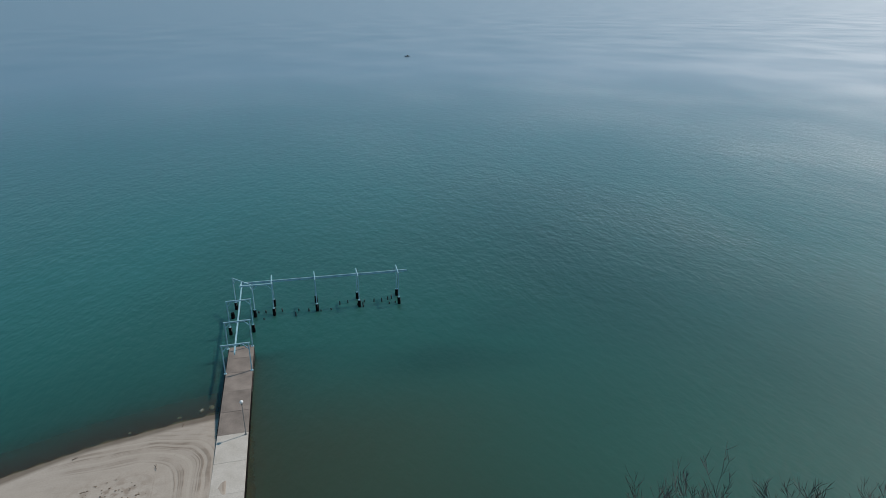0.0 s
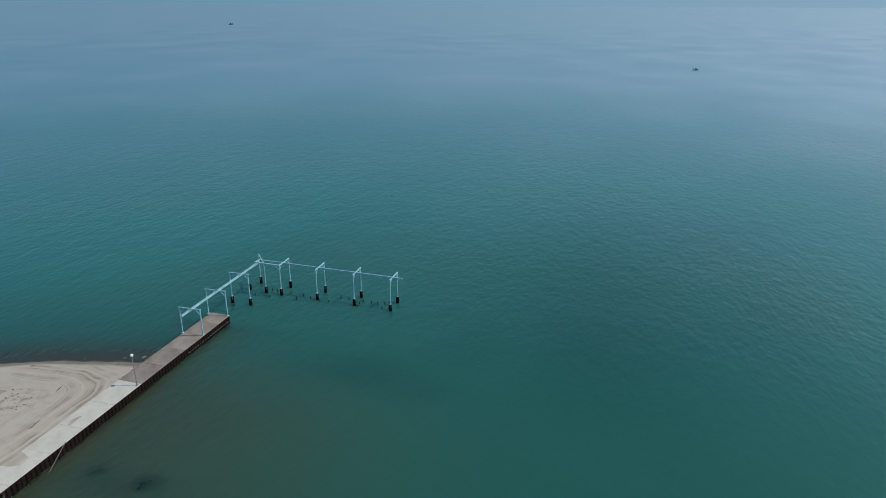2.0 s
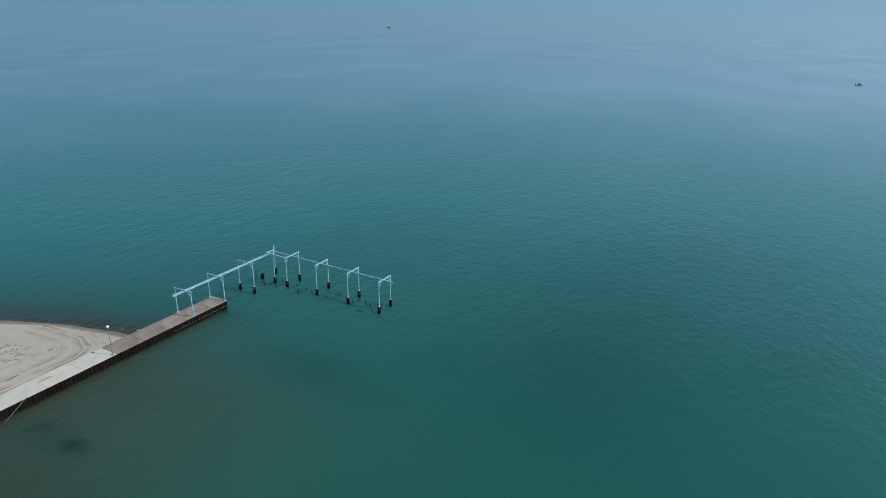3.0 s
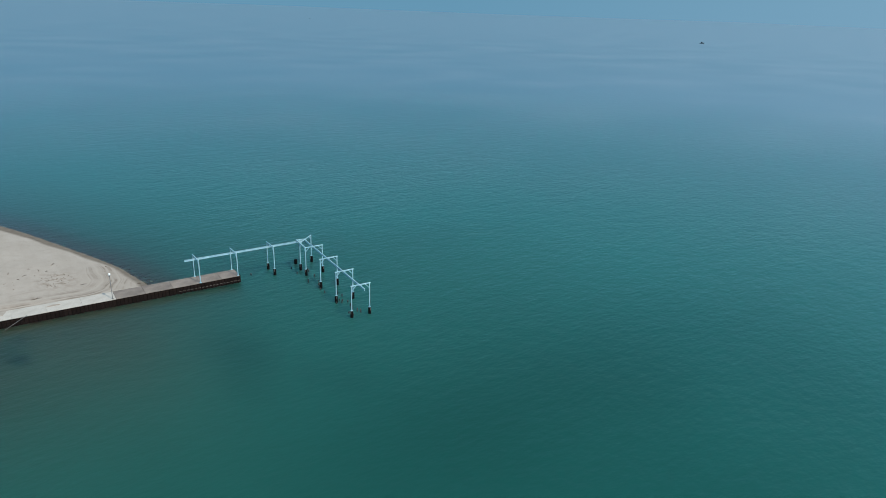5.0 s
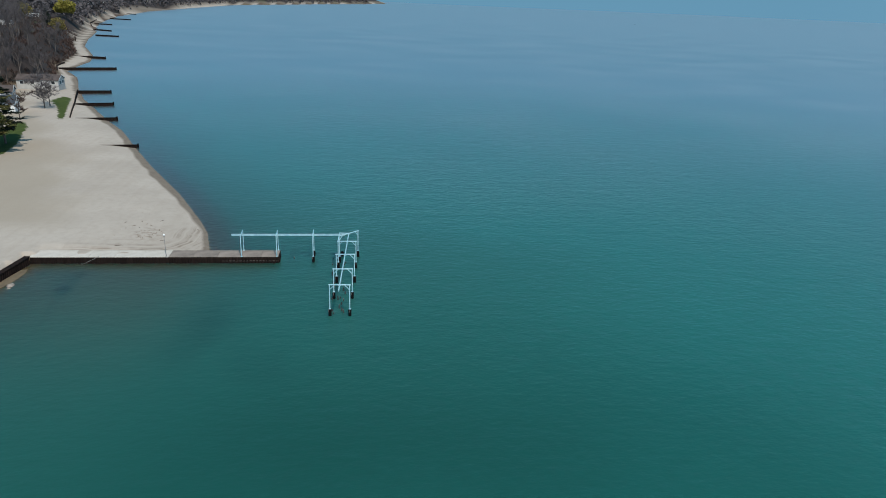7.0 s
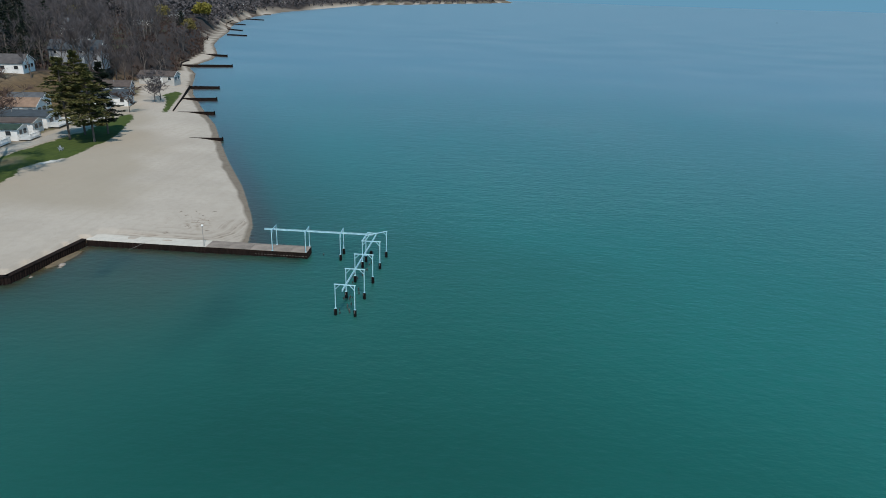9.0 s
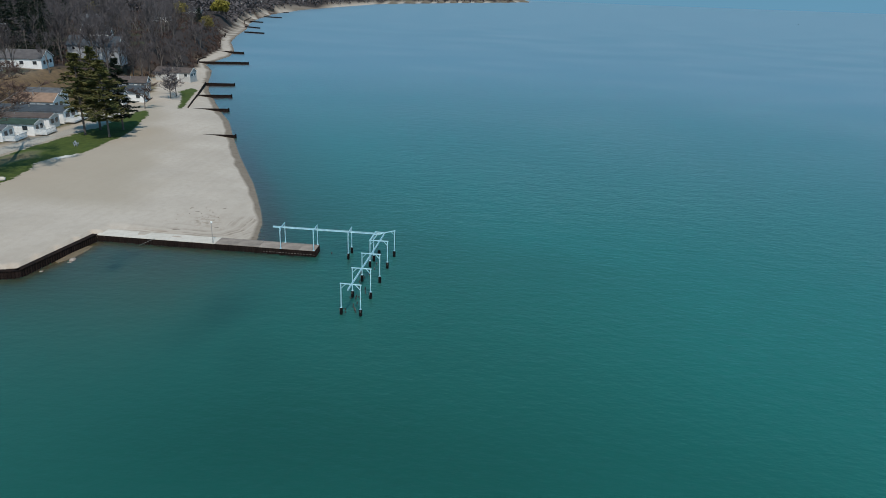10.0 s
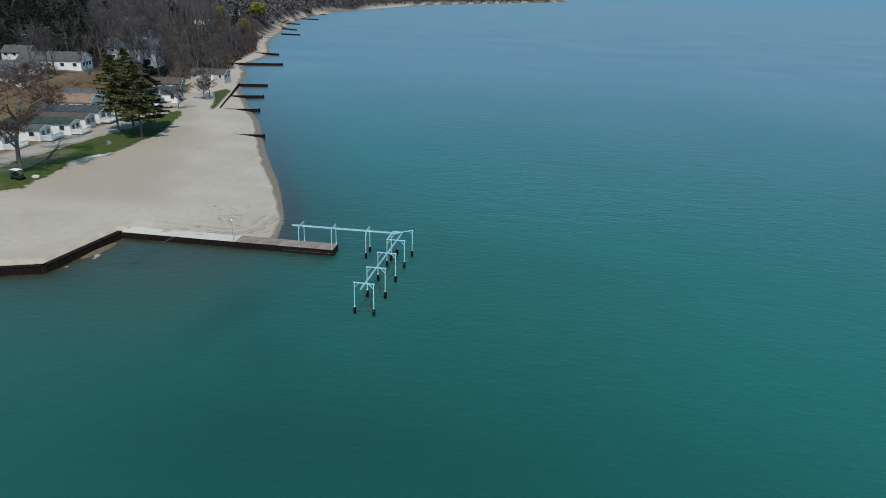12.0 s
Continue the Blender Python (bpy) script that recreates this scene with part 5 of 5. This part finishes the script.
def join_copies(name, pairs, which, material, label):
    """Many far trees as one mesh."""
    co, faces, base = [], [], 0
    for src, m in pairs:
        me = next(o for o in src.children if o.name.startswith(which)).data
        v = np.empty(len(me.vertices) * 3)
        me.vertices.foreach_get("co", v)
        r = np.array(m)
        v = v.reshape(-1, 3) @ r[:3, :3].T + r[:3, 3]
        co += v.tolist()
        faces += [[i + base for i in p.vertices] for p in me.polygons]
        base += len(v)
    me = bpy.data.meshes.new(name)
    me.from_pydata(co, [], faces)
    me.materials.append(material)
    return tagged(new(name, me), label, "woods", kind="stuff")


if joined:
    join_copies("wood_trunks", joined, "trunk", M_BARK, "grey trunks and limbs of the farther bare woods")
    join_copies("wood_crowns", joined, "crown", M_TWIG, "fine bare twigs of the farther woods")

# brush under the trees and on the bluff
brush = bmesh.new()
for _ in range(2600):
    x = -64 - 380 * rnd.random() ** 1.1
    foot = np.interp(-x, [40, 66, 80, 90, 125, 147, 175, 190, 210, 235, 262, 300, 370, 430, 520], [-117, -105, -97.5, -92.5, -93, -92.5, -92, -95, -101, -112, -116.5, -125, -152, -170, -195])
    y = foot - (1.0 if x < -112 else 17) - rnd.random() ** 1.6 * 75
    if any(math.hypot(x - a, y - b) < r for a, b, r in HOUSES) or (x > -108 and y > -116):
        continue
    z, hgt = gz(x, y), rnd.uniform(0.7, 2.4)
    for w in range(9):
        a = rnd.uniform(0, 6.3)
        p = Vector((x + rnd.uniform(-0.5, 0.5), y + rnd.uniform(-0.5, 0.5), z))
        q = p + Vector((math.cos(a) * hgt * 0.6, math.sin(a) * hgt * 0.6, hgt * rnd.uniform(0.6, 1.1)))
        sd = Vector((-math.sin(a), math.cos(a), 0)) * 0.10
        md = p.lerp(q, 0.5) + Vector((0, 0, 0.2))
        brush.faces.new([brush.verts.new(p), brush.verts.new(md + sd), brush.verts.new(q), brush.verts.new(md - sd)])
tagged(part("brush", brush, M_BUD), "tangled reddish-brown leafless brush under the trees", "brush", kind="stuff")

# budding yellow trees near the bluff
leafy("willow", 51, 18, 10.5, pose(-480, -194, gz(-480, -194) - 3), "large bright yellow-green willow above the shore", M_YELLOW, "trees in early leaf", 1500)
leafy("willow", 52, 14, 6.0, pose(-356, -172, gz(-356, -172) - 1), "yellow-green budding tree among bare woods", M_OLIVE, "trees in early leaf")
leafy("willow", 53, 12, 5.0, pose(-317, -139.5, gz(-317, -139.5) - 1), "olive budding tree at the bluff's edge", M_OLIVE, "trees in early leaf")
leafy("willow", 54, 13, 5.5, pose(-270, -180, gz(-270, -180)), "olive budding tree among bare woods", M_OLIVE, "trees in early leaf")
for x, y, s in ((-330, -150, 0.7), (-338, -152, 0.6), (-346, -156, 0.75), (-322, -148, 0.5), (-355, -160, 0.6)):
    copy_thing(firs[1], Matrix.Translation((x, y, gz(x, y))) @ Matrix.Diagonal((s * 1.3, s * 1.3, s, 1)))

# far woods along the coast
far = bmesh.new()
rnd = random.Random(5)
for _ in range(2600):
    f = rnd.random() ** 1.5
    x = -430 - 3700 * f
    foot = np.interp(-x, [430, 520, 670, 920, 1230, 1900, 2340, 3300, 4400], [-170, -195, -242, -294, -328, -338, -328, -80, 310])
    y = foot - 4 - rnd.random() ** 1.5 * (60 + 0.12 * -x)
    if x > -486 and abs((-480 - 85) * (y - 29) - (-194 - 29) * (x - 85)) / math.hypot(x - 85, y - 29) < 12:
        continue
    z = gz(x, y)
    h, r = rnd.uniform(8, 16), rnd.uniform(3, 6) * (1 + f * 2)
    for w in range(15):
        c = Vector((x + rnd.uniform(-r, r) * 0.7, y + rnd.uniform(-r, r) * 0.7, z + h * rnd.uniform(0.1, 1.0)))
        s = r * rnd.uniform(0.15, 0.35)
        u = Vector((rnd.uniform(-1, 1), rnd.uniform(-1, 1), rnd.uniform(-1, 1))).normalized()
        v = u.cross(Vector((rnd.uniform(-1, 1), rnd.uniform(-1, 1), 1))).normalized()
        far.faces.new([far.verts.new(c - u * s), far.verts.new(c + v * s * 0.8), far.verts.new(c + u * s), far.verts.new(c - v * s * 0.7)])
tagged(part("far_woods", far, M_TWIG), "distant grey-brown leafless woods along the coast", "woods", kind="stuff")

# ---- small things on the lawn ----
def golf_cart(x, y, ang):
    t = thing("golf_cart", pose(x, y, gz(x, y), 0, 0, ang), "dark golf cart with white roof parked under the tree", "golf cart")
    bm = bmesh.new()
    box(bm, -1.15, -0.58, 0.28, 1.15, 0.58, 0.62, 0.08)
    box(bm, -0.9, -0.55, 0.6, -0.1, 0.55, 0.85, 0.06)
    box(bm, 0.75, -0.5, 0.6, 1.12, 0.5, 0.95, 0.08)
    part("body", bm, M_DARK, t)
    bm = bmesh.new()
    box(bm, -0.72, -0.5, 0.85, -0.55, 0.5, 1.25, 0.04)
    part("seat_back", bm, M_DARK, t)
    bm = bmesh.new()
    box(bm, -0.95, -0.6, 1.75, 0.85, 0.6, 1.83, 0.03)
    part("roof", bm, M_TRIM, t, "white roof panel")
    for px in (-0.85, 0.78):
        for py in (-0.5, 0.5):
            bm = bmesh.new()
            beam(bm, (px, py, 0.6), (px * 0.95, py, 1.76), 0.04, 0.04)
            part("roof_post", bm, M_DARK, t)
    for px in (-0.75, 0.75):
        for py in (-0.52, 0.52):
            bm = bmesh.new()
            tube(bm, [(px, py - 0.09, 0.23), (px, py + 0.09, 0.23)], [0.23, 0.23], 12)
            part("wheel", bm, M_PILE, t)


golf_cart(-18.8, -58.4, 80)


def lawn_chair(x, y, ang):
    t = thing("lawn_chair", pose(x, y, gz(x, y), 0, 0, ang) @ Matrix.Scale(0.85, 4), "pale grey wooden lawn chair on the grass", "chair", "lawn chairs")
    for nm, pts, w, h in (("seat", ((0, -0.3, 0.42), (0, 0.3, 0.34)), 0.55, 0.04), ("backrest", ((0, 0.28, 0.36), (0, 0.55, 1.05)), 0.55, 0.04)):
        bm = bmesh.new()
        beam(bm, *pts, w, h)
        part(nm, bm, M_GREYSIDE, t)
    for sx in (-0.3, 0.3):
        for py in (-0.28, 0.3):
            bm = bmesh.new()
            beam(bm, (sx, py, 0), (sx, py, 0.6), 0.05, 0.08)
            part("leg", bm, M_GREYSIDE, t)
        bm = bmesh.new()
        beam(bm, (sx, -0.38, 0.6), (sx, 0.45, 0.58), 0.12, 0.03)
        part("armrest", bm, M_GREYSIDE, t)


lawn_chair(-48.2, -59.6, 200)
lawn_chair(-49.4, -60.1, 165)
rock(-20.4, -56.2, gz(-20.4, -56.2) + 0.2, 0.6, "boulder", "pale boulder lying on the grass", M_CONC2)
